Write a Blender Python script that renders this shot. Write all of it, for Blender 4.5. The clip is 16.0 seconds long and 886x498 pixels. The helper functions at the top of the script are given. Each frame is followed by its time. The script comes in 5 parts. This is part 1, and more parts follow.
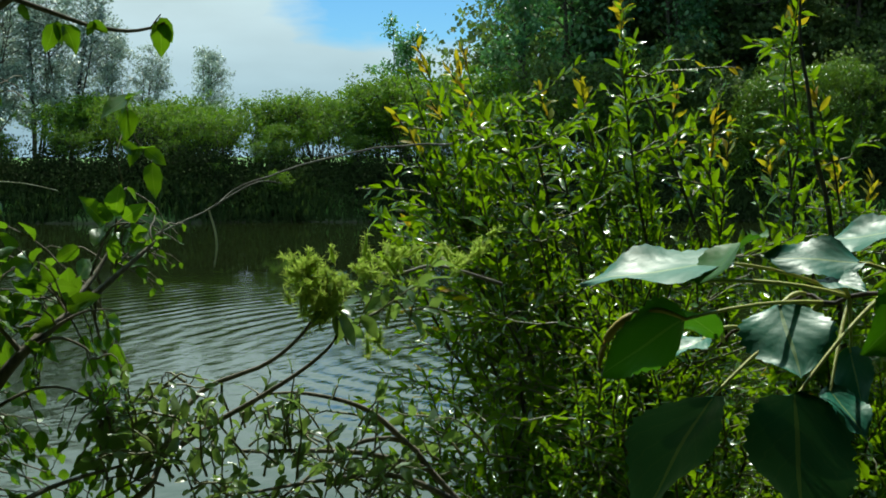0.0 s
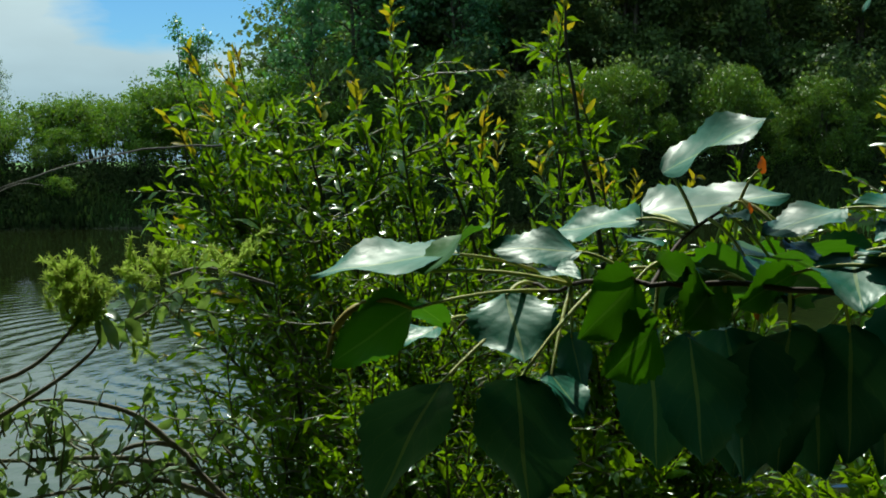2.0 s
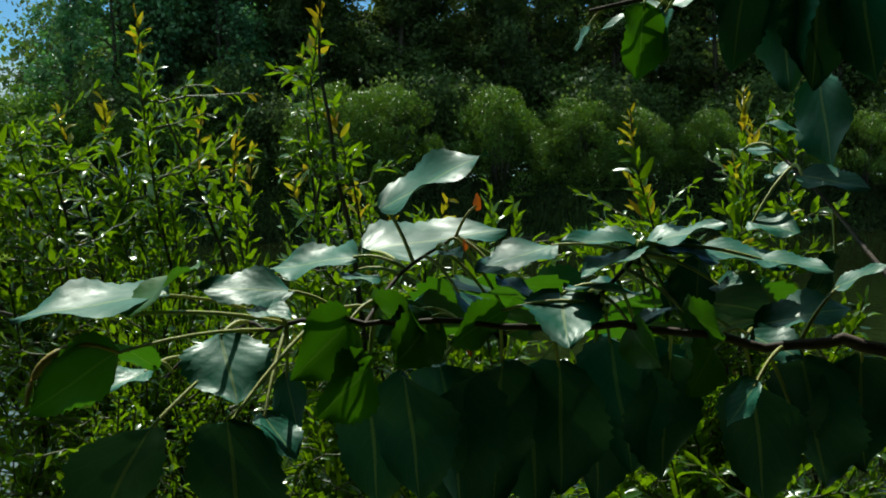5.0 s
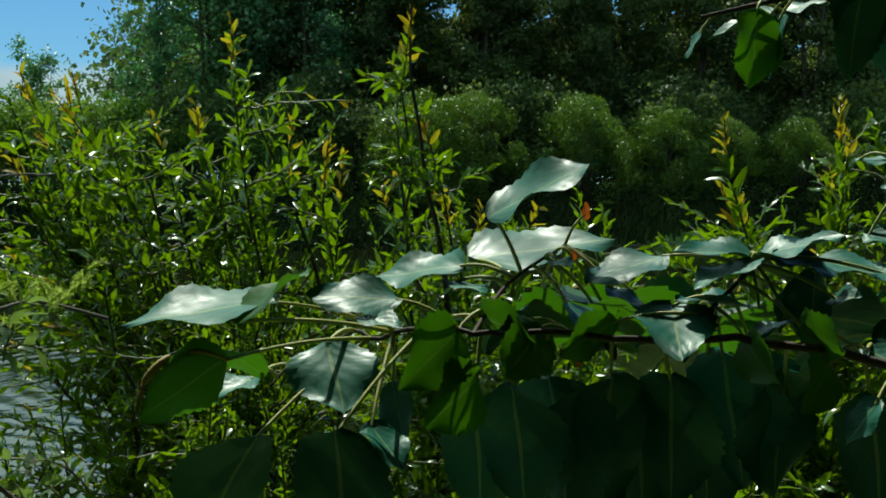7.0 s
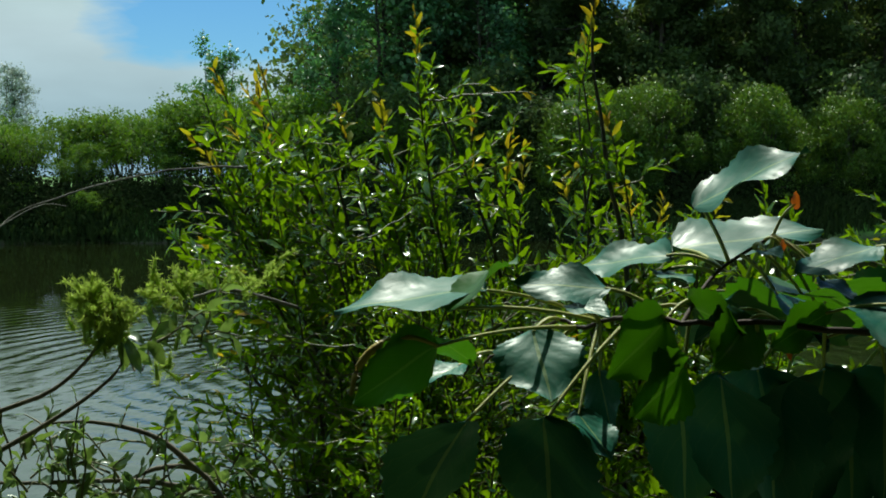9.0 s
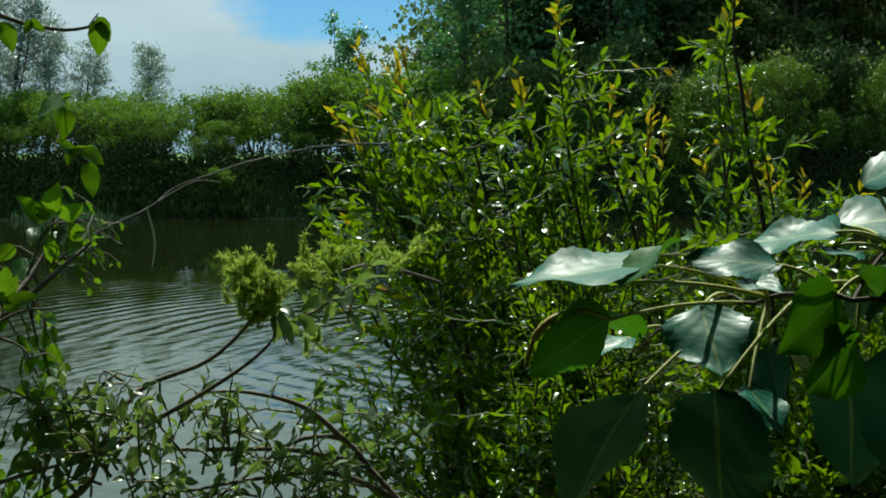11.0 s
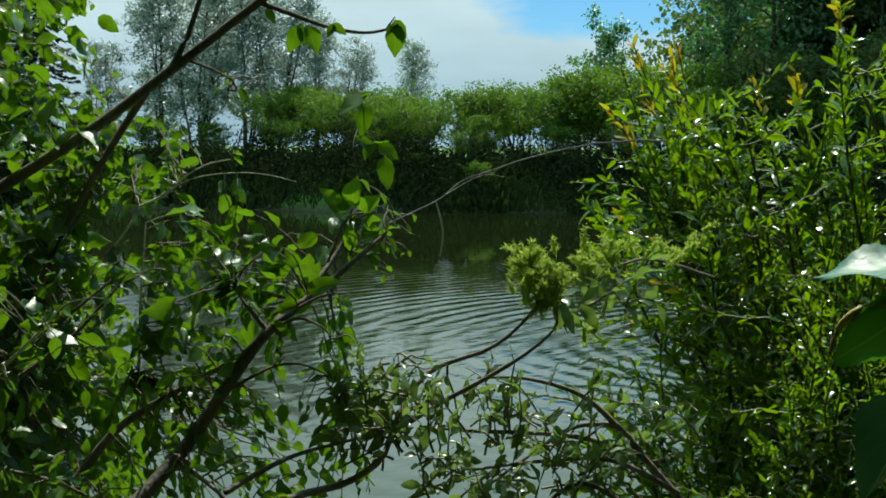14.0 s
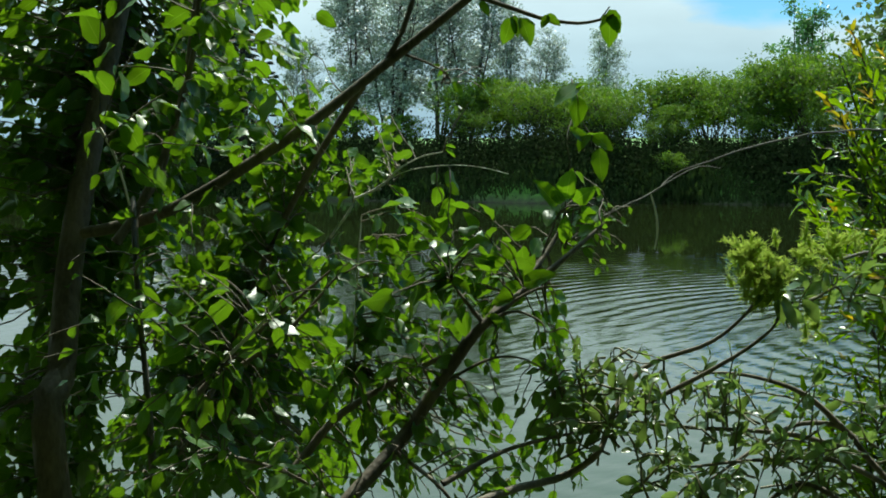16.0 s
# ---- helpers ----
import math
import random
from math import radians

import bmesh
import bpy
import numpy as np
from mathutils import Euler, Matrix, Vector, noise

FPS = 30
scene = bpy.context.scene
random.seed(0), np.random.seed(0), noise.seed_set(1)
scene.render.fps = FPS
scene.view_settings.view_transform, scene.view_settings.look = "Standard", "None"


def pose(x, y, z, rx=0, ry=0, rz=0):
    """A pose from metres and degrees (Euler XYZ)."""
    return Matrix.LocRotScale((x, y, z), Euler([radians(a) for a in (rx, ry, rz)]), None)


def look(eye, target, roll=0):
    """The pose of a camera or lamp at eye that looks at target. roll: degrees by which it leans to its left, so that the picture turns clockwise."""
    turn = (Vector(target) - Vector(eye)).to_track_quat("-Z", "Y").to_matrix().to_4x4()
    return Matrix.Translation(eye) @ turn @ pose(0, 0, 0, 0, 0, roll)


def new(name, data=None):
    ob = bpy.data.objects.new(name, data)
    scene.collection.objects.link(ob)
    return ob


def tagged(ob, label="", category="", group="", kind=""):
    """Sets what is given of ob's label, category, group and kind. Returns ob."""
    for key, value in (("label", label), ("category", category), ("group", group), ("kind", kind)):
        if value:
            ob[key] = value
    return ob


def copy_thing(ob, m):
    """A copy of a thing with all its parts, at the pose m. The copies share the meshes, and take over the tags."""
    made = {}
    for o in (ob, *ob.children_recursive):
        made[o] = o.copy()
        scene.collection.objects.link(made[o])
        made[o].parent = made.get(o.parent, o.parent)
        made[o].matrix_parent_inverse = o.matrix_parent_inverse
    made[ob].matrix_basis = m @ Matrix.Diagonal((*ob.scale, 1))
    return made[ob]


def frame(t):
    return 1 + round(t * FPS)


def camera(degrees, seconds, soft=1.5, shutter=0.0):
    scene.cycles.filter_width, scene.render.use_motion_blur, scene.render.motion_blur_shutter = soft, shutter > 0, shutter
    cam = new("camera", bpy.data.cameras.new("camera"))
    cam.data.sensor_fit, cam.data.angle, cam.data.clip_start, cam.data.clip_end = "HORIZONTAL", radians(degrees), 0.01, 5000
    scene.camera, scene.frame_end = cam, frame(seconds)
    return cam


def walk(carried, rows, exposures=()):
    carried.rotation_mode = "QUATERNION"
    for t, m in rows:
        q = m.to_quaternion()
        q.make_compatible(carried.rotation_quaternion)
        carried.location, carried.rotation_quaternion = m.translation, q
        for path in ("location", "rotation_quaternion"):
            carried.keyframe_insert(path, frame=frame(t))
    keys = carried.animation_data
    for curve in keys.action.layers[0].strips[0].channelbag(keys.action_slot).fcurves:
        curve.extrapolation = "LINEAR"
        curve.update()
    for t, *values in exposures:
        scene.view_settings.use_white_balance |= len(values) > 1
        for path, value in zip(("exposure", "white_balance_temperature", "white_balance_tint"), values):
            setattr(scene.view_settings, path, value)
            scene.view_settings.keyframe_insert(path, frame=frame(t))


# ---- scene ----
cam = camera(35.61, 16.0, soft=1.8)
EYE = Vector((0, 0, 2.1))
walk(cam, [
    (0.0, pose(-0.000, 0.000, 2.100, 86.15, 0.17, -0.00)),
    (0.5, pose(0.012, 0.004, 2.098, 86.20, 0.12, -2.12)),
    (1.0, pose(0.025, -0.002, 2.090, 86.21, 0.40, -4.42)),
    (1.5, pose(0.031, -0.010, 2.092, 86.40, 0.15, -6.39)),
    (2.0, pose(0.037, -0.019, 2.094, 86.27, 0.41, -8.69)),
    (2.5, pose(0.043, -0.025, 2.092, 86.30, 0.22, -10.52)),
    (3.0, pose(0.052, -0.030, 2.096, 86.52, 0.21, -11.59)),
    (3.5, pose(0.065, -0.031, 2.098, 86.60, -0.04, -13.59)),
    (4.0, pose(0.075, -0.029, 2.102, 86.82, 0.11, -15.35)),
    (5.2, pose(0.074, -0.017, 2.107, 87.00, 0.30, -18.40)),
    (6.5, pose(0.073, -0.005, 2.111, 87.24, 0.03, -16.79)),
    (7.0, pose(0.061, -0.002, 2.107, 87.30, -0.11, -14.83)),
    (7.5, pose(0.054, 0.000, 2.109, 87.65, -0.07, -13.00)),
    (8.0, pose(0.048, 0.000, 2.107, 87.39, 0.07, -10.54)),
    (10.5, pose(0.017, -0.014, 2.104, 86.38, -0.17, -4.52)),
    (11.0, pose(0.006, -0.022, 2.105, 86.02, 0.01, -2.42)),
    (11.5, pose(0.000, -0.035, 2.108, 85.93, -0.19, -0.65)),
    (12.0, pose(-0.005, -0.053, 2.105, 85.78, -0.62, 1.20)),
    (12.5, pose(-0.009, -0.069, 2.107, 85.80, -0.47, 2.76)),
    (13.0, pose(-0.013, -0.083, 2.109, 85.72, -0.09, 4.30)),
    (13.5, pose(-0.021, -0.092, 2.107, 85.67, -0.05, 6.54)),
    (14.0, pose(-0.030, -0.103, 2.108, 85.77, -0.34, 8.25)),
    (14.5, pose(-0.037, -0.112, 2.108, 85.52, -0.43, 10.20)),
    (15.0, pose(-0.045, -0.110, 2.103, 85.27, -0.11, 12.02)),
    (15.5, pose(-0.055, -0.104, 2.104, 85.41, 0.55, 14.22)),
    (16.0, pose(-0.072, -0.098, 2.109, 85.39, 0.10, 16.11)),
], [(0.0, 0.24, 6400, -4), (2.0, 0.11, 6400, -4), (4.0, -0.02, 6400, -4), (8.0, -0.03, 6400, -4), (11.0, 0.04, 6400, -4), (13.0, 0.12, 6400, -4), (16.0, 0.45, 6400, -4)])


def bearing(az, el, dist):
    """A place seen from the standpoint on the bank: degrees to the right of the y axis, degrees up, metres."""
    a, e = radians(az), radians(el)
    return EYE + Vector((math.sin(a) * math.cos(e), math.cos(a) * math.cos(e), math.sin(e))) * dist


# ---- light ----
SUN_AZ, SUN_EL = 4.0, 57.0
world = bpy.data.worlds.new("sky")
scene.world = world
world.use_nodes = True
wn, wl = world.node_tree.nodes, world.node_tree.links
sky = wn.new("ShaderNodeTexSky")
sky.sky_type, sky.sun_disc = "NISHITA", False
sky.sun_elevation, sky.sun_rotation = radians(SUN_EL), radians(SUN_AZ)
sky.altitude, sky.air_density, sky.dust_density, sky.ozone_density = 100, 1.0, 0.0, 3.5
coord = wn.new("ShaderNodeTexCoord")
spread = wn.new("ShaderNodeMapping")
spread.inputs["Scale"].default_value = (1.0, 1.0, 3.2)
spread.inputs["Location"].default_value = (0.35, 0.2, 0.1)
clouds = wn.new("ShaderNodeTexNoise")
clouds.inputs["Scale"].default_value, clouds.inputs["Detail"].default_value = 2.6, 7.0
clouds.inputs["Roughness"].default_value = 0.55
cover = wn.new("ShaderNodeMapRange")
cover.inputs["From Min"].default_value, cover.inputs["From Max"].default_value = 0.53, 0.62
veil = wn.new("ShaderNodeMix")
veil.data_type = "RGBA"
lift = wn.new("ShaderNodeValToRGB")
lift.color_ramp.elements.new(0.1), lift.color_ramp.elements.new(0.2)
for stop, (at, shade) in zip(lift.color_ramp.elements, ((0.0, (0.26, 0.38, 0.48, 1)), (0.10, (0.47, 0.56, 0.63, 1)), (0.19, (0.61, 0.75, 0.76, 1)), (0.36, (0.57, 0.84, 0.82, 1)))):
    stop.position, stop.color = at, shade
bright = wn.new("ShaderNodeVectorMath")
bright.operation = "SCALE"
puff = wn.new("ShaderNodeTexNoise")
puff.inputs["Scale"].default_value, puff.inputs["Detail"].default_value = 7.0, 6.0
swing = wn.new("ShaderNodeMath")
swing.operation = "MULTIPLY_ADD"
swing.inputs[1].default_value, swing.inputs[2].default_value = 5.0, 7.4
wl.new(puff.outputs["Fac"], swing.inputs[0])
wl.new(swing.outputs[0], bright.inputs["Scale"])
wl.new(spread.outputs["Vector"], puff.inputs["Vector"])
wl.new(coord.outputs["Generated"], spread.inputs["Vector"])
wl.new(spread.outputs["Vector"], clouds.inputs["Vector"])
cut = wn.new("ShaderNodeSeparateXYZ")
drift = wn.new("ShaderNodeMath")
drift.operation = "MULTIPLY_ADD"
drift.inputs[1].default_value = -0.9
wl.new(coord.outputs["Generated"], cut.inputs[0])
wl.new(cut.outputs["X"], drift.inputs[0])
wl.new(clouds.outputs["Fac"], drift.inputs[2])
rise = wn.new("ShaderNodeMath")
rise.operation = "MULTIPLY_ADD"
rise.inputs[1].default_value = 0.16
wl.new(cut.outputs["Z"], rise.inputs[0])
wl.new(drift.outputs[0], rise.inputs[2])
haze, hazed = wn.new("ShaderNodeMapRange"), wn.new("ShaderNodeMath")
haze.inputs["From Min"].default_value, haze.inputs["From Max"].default_value = 0.050, 0.100
haze.inputs["To Min"].default_value, haze.inputs["To Max"].default_value = 0.15, 0.0
deck, decked = wn.new("ShaderNodeMapRange"), wn.new("ShaderNodeMath")
deck.inputs["From Min"].default_value, deck.inputs["From Max"].default_value = 0.14, 0.22
deck.inputs["To Min"].default_value, deck.inputs["To Max"].default_value = 0.0, 0.30
decked.operation = hazed.operation = "ADD"
wl.new(cut.outputs["Z"], deck.inputs["Value"])
wl.new(cut.outputs["Z"], haze.inputs["Value"])
wl.new(rise.outputs[0], hazed.inputs[0])
wl.new(haze.outputs["Result"], hazed.inputs[1])
wl.new(hazed.outputs[0], decked.inputs[0])
wl.new(deck.outputs["Result"], decked.inputs[1])
wl.new(decked.outputs[0], cover.inputs["Value"])
wl.new(cut.outputs["Z"], lift.inputs["Fac"])
wl.new(lift.outputs["Color"], bright.inputs[0])
wl.new(bright.outputs["Vector"], veil.inputs["B"])
wl.new(cover.outputs["Result"], veil.inputs["Factor"])
deep = wn.new("ShaderNodeVectorMath")
deep.operation = "MULTIPLY"
deep.inputs[1].default_value = (0.40, 0.62, 0.84)
wl.new(sky.outputs["Color"], deep.inputs[0])
wl.new(deep.outputs["Vector"], veil.inputs["A"])
wl.new(veil.outputs["Result"], wn["Background"].inputs["Color"])
wn["Background"].inputs["Strength"].default_value = 0.11
sun = new("sun", bpy.data.lights.new("sun", "SUN"))
sun.data.energy, sun.data.angle, sun.data.color = 5.0, radians(0.53), (1.0, 0.95, 0.86)
sa, se = radians(SUN_AZ), radians(SUN_EL)
sun.matrix_world = look((0, 0, 40), Vector((0, 0, 40)) - Vector((math.sin(sa) * math.cos(se), math.cos(sa) * math.cos(se), math.sin(se))))
scene.view_settings.exposure = 0.0


# ---- materials ----
def shader(name):
    m = bpy.data.materials.new(name)
    m.use_nodes = True
    return m, m.node_tree.nodes, m.node_tree.links, m.node_tree.nodes["Principled BSDF"]


def ramp(nodes, stops):
    r = nodes.new("ShaderNodeValToRGB")
    while len(r.color_ramp.elements) < len(stops):
        r.color_ramp.elements.new(0.5)
    for e, (p, c) in zip(r.color_ramp.elements, stops):
        e.position, e.color = p, (*c, 1)
    return r


def math_node(nodes, links, op, a, b=None):
    n = nodes.new("ShaderNodeMath")
    n.operation = op
    for i, v in enumerate((a, b)):
        if v is None:
            continue
        if isinstance(v, (int, float)):
            n.inputs[i].default_value = v
        else:
            links.new(v, n.inputs[i])
    return n.outputs[0]


def leaf_material(name, dark, mid, light, glow, share=0.35, rough=0.42, spec=0.5, veins=0.0):
    """A leaf: colour varies from leaf to leaf and across each blade; part of the light comes through."""
    m, n, l, b = shader(name)
    info, geo, uv = n.new("ShaderNodeObjectInfo"), n.new("ShaderNodeNewGeometry"), n.new("ShaderNodeUVMap")
    rnd = math_node(n, l, "FRACT", math_node(n, l, "ADD", info.outputs["Random"], geo.outputs["Random Per Island"]))
    tone = ramp(n, [(0.0, dark), (0.55, mid), (1.0, light)])
    blot = n.new("ShaderNodeTexNoise")
    blot.inputs["Scale"].default_value, blot.inputs["Detail"].default_value = 5.0, 4.0
    blot.noise_dimensions = "4D"
    l.new(uv.outputs["UV"], blot.inputs["Vector"])
    l.new(math_node(n, l, "MULTIPLY", info.outputs["Random"], 37.0), blot.inputs["W"])
    mixed = math_node(n, l, "ADD", math_node(n, l, "MULTIPLY", rnd, 0.75), math_node(n, l, "MULTIPLY", blot.outputs["Fac"], 0.3))
    l.new(mixed, tone.inputs["Fac"])
    colour = tone.outputs["Color"]
    if veins:
        cut = n.new("ShaderNodeSeparateXYZ")
        l.new(uv.outputs["UV"], cut.inputs[0])
        side = math_node(n, l, "ABSOLUTE", math_node(n, l, "SUBTRACT", cut.outputs["X"], 0.5))
        rib = math_node(n, l, "LESS_THAN", side, 0.022)
        stripe = math_node(n, l, "SINE", math_node(n, l, "MULTIPLY", math_node(n, l, "SUBTRACT", cut.outputs["Y"], math_node(n, l, "MULTIPLY", side, 0.9)), 34.0))
        fine = math_node(n, l, "MULTIPLY", math_node(n, l, "GREATER_THAN", stripe, 0.95), 0.10)
        line = math_node(n, l, "MAXIMUM", rib, fine)
        pale = n.new("ShaderNodeMix")
        pale.data_type = "RGBA"
        l.new(math_node(n, l, "MULTIPLY", line, veins), pale.inputs["Factor"])
        l.new(colour, pale.inputs["A"])
        pale.inputs["B"].default_value = (0.26, 0.34, 0.12, 1)
        colour = pale.outputs["Result"]
        wave = math_node(n, l, "ADD", math_node(n, l, "MULTIPLY", stripe, -0.12), math_node(n, l, "MULTIPLY", blot.outputs["Fac"], 1.5))
        worn = math_node(n, l, "ADD", math_node(n, l, "MULTIPLY", blot.outputs["Fac"], 0.7), rough - 0.35)
        bump = n.new("ShaderNodeBump")
        bump.inputs["Strength"].default_value, bump.inputs["Distance"].default_value = 0.22, 0.002
        l.new(wave, bump.inputs["Height"])
        l.new(bump.outputs["Normal"], b.inputs["Normal"])
    l.new(colour, b.inputs["Base Color"])
    b.inputs["Roughness"].default_value, b.inputs["Specular IOR Level"].default_value = rough, spec
    if veins:
        l.new(worn, b.inputs["Roughness"])
    thin = n.new("ShaderNodeBsdfTranslucent")
    tint = n.new("ShaderNodeMix")
    tint.data_type, tint.blend_type = "RGBA", "MIX"
    tint.inputs["Factor"].default_value = 0.65
    l.new(colour, tint.inputs["A"])
    tint.inputs["B"].default_value = (*glow, 1)
    l.new(tint.outputs["Result"], thin.inputs["Color"])
    both = n.new("ShaderNodeMixShader")
    both.inputs["Fac"].default_value = share
    l.new(b.outputs[0], both.inputs[1])
    l.new(thin.outputs[0], both.inputs[2])
    l.new(both.outputs[0], n["Material Output"].inputs["Surface"])
    return m


def rough_material(name, c1, c2, scale, rough=0.85, depth=0.3, stretch=(1, 1, 1), dist=0.01):
    """Bark, soil: two colours through coarse and fine noise, with relief."""
    m, n, l, b = shader(name)
    tc, mp = n.new("ShaderNodeTexCoord"), n.new("ShaderNodeMapping")
    mp.inputs["Scale"].default_value = stretch
    l.new(tc.outputs["Object"], mp.inputs["Vector"])
    big, small = n.new("ShaderNodeTexNoise"), n.new("ShaderNodeTexNoise")
    big.inputs["Scale"].default_value, small.inputs["Scale"].default_value = scale, scale * 9
    big.inputs["Detail"].default_value = small.inputs["Detail"].default_value = 6
    for t in (big, small):
        l.new(mp.outputs[0], t.inputs["Vector"])
    fac = math_node(n, l, "ADD", math_node(n, l, "MULTIPLY", big.outputs["Fac"], 0.6), math_node(n, l, "MULTIPLY", small.outputs["Fac"], 0.4))
    tone = ramp(n, [(0.35, c1), (0.65, c2)])
    l.new(fac, tone.inputs["Fac"])
    l.new(tone.outputs["Color"], b.inputs["Base Color"])
    bump = n.new("ShaderNodeBump")
    bump.inputs["Strength"].default_value, bump.inputs["Distance"].default_value = depth, dist
    l.new(small.outputs["Fac"], bump.inputs["Height"])
    l.new(bump.outputs["Normal"], b.inputs["Normal"])
    b.inputs["Roughness"].default_value = rough
    return m


WILLOW = leaf_material("willow_leaf", (0.018, 0.074, 0.004), (0.044, 0.124, 0.005), (0.108, 0.188, 0.007), (0.31, 0.51, 0.004), 0.40, 0.26, 0.75)
YOUNG = leaf_material("young_willow_leaf", (0.13, 0.19, 0.008), (0.21, 0.21, 0.010), (0.44, 0.13, 0.014), (0.58, 0.48, 0.015), 0.50, 0.33)
OLIVE = leaf_material("grey_willow_leaf", (0.050, 0.100, 0.030), (0.090, 0.150, 0.050), (0.18, 0.24, 0.10), (0.28, 0.42, 0.06), 0.40, 0.32, 0.7)
POPLAR = leaf_material("poplar_leaf", (0.014, 0.060, 0.007), (0.034, 0.106, 0.010), (0.082, 0.160, 0.018), (0.245, 0.46, 0.006), 0.37, 0.38, 0.7, 0.35)
BALSAM = leaf_material("balsam_leaf", (0.011, 0.096, 0.062), (0.015, 0.114, 0.074), (0.022, 0.134, 0.087), (0.08, 0.20, 0.004), 0.02, 0.45, 0.24, 0.55)
# Balsam leaf lit from behind: the sun's glow is put into colour and translucency.
BACKLIT = leaf_material("backlit_balsam_leaf", (0.010, 0.048, 0.004), (0.022, 0.092, 0.006), (0.042, 0.135, 0.008), (0.095, 0.28, 0.002), 0.30, 0.45, 0.4, 0.3)
FAR_GREEN = leaf_material("shrub_leaf", (0.028, 0.080, 0.007), (0.058, 0.128, 0.011), (0.12, 0.19, 0.022), (0.24, 0.42, 0.015), 0.44, 0.6, 0.3)
FAR_POPLAR = leaf_material("far_poplar_leaf", (0.026, 0.084, 0.030), (0.054, 0.140, 0.048), (0.12, 0.22, 0.085), (0.18, 0.44, 0.09), 0.40, 0.36, 0.6)
FAR_GREY = leaf_material("aspen_leaf", (0.13, 0.18, 0.15), (0.24, 0.31, 0.27), (0.46, 0.52, 0.48), (0.34, 0.42, 0.32), 0.40, 0.36, 0.6)
WOOD_GREEN = leaf_material("wood_leaf", (0.028, 0.052, 0.017), (0.052, 0.084, 0.024), (0.105, 0.146, 0.038), (0.19, 0.29, 0.045), 0.45, 0.55, 0.26)
ROUND_GREEN = leaf_material("round_bush_leaf", (0.030, 0.082, 0.008), (0.064, 0.138, 0.013), (0.135, 0.21, 0.026), (0.21, 0.36, 0.016), 0.38, 0.40, 0.5)
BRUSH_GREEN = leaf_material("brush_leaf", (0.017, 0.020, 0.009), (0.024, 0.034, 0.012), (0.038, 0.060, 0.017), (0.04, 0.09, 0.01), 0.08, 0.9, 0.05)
NEEDLE = leaf_material("spruce_needle", (0.010, 0.024, 0.014), (0.016, 0.035, 0.018), (0.025, 0.048, 0.024), (0.03, 0.05, 0.02), 0.08, 0.6, 0.3)
GRASS = leaf_material("grass_blade", (0.024, 0.034, 0.012), (0.032, 0.050, 0.014), (0.044, 0.070, 0.018), (0.06, 0.12, 0.015), 0.2, 0.75, 0.15)
CATKIN = leaf_material("catkin_down", (0.24, 0.34, 0.05), (0.36, 0.46, 0.09), (0.52, 0.58, 0.17), (0.54, 0.68, 0.10), 0.5, 0.8, 0.2)
BARK = rough_material("dark_bark", (0.022, 0.017, 0.012), (0.075, 0.060, 0.045), 14, 0.8, 0.5, (1, 1, 0.25), 0.004)
GREY_BARK = rough_material("grey_bark", (0.05, 0.048, 0.042), (0.17, 0.16, 0.14), 6, 0.85, 0.5, (1, 1, 0.2), 0.01)
BRANCH_BARK = rough_material("red_brown_bark", (0.020, 0.011, 0.007), (0.070, 0.035, 0.018), 40, 0.75, 0.4, (1, 1, 1), 0.002)
OCHRE = rough_material("rolled_leaf_edge", (0.20, 0.17, 0.022), (0.42, 0.31, 0.05), 30, 0.55, 0.4, (1, 1, 1), 0.002)
RUSSET = leaf_material("withered_leaf", (0.30, 0.055, 0.008), (0.42, 0.085, 0.010), (0.50, 0.15, 0.016), (0.70, 0.16, 0.01), 0.40, 0.45, 0.4)
LIMB_BARK = rough_material("limb_bark", (0.052, 0.045, 0.032), (0.20, 0.165, 0.12), 16, 0.75, 0.6, (1, 1, 0.4), 0.004)
GREEN_BARK = rough_material("green_twig", (0.07, 0.07, 0.025), (0.15, 0.14, 0.05), 30, 0.6, 0.3, (1, 1, 0.3), 0.002)
DRY = rough_material("dry_twig", (0.62, 0.58, 0.48), (0.84, 0.80, 0.70), 20, 0.8, 0.3, (1, 1, 0.3), 0.002)


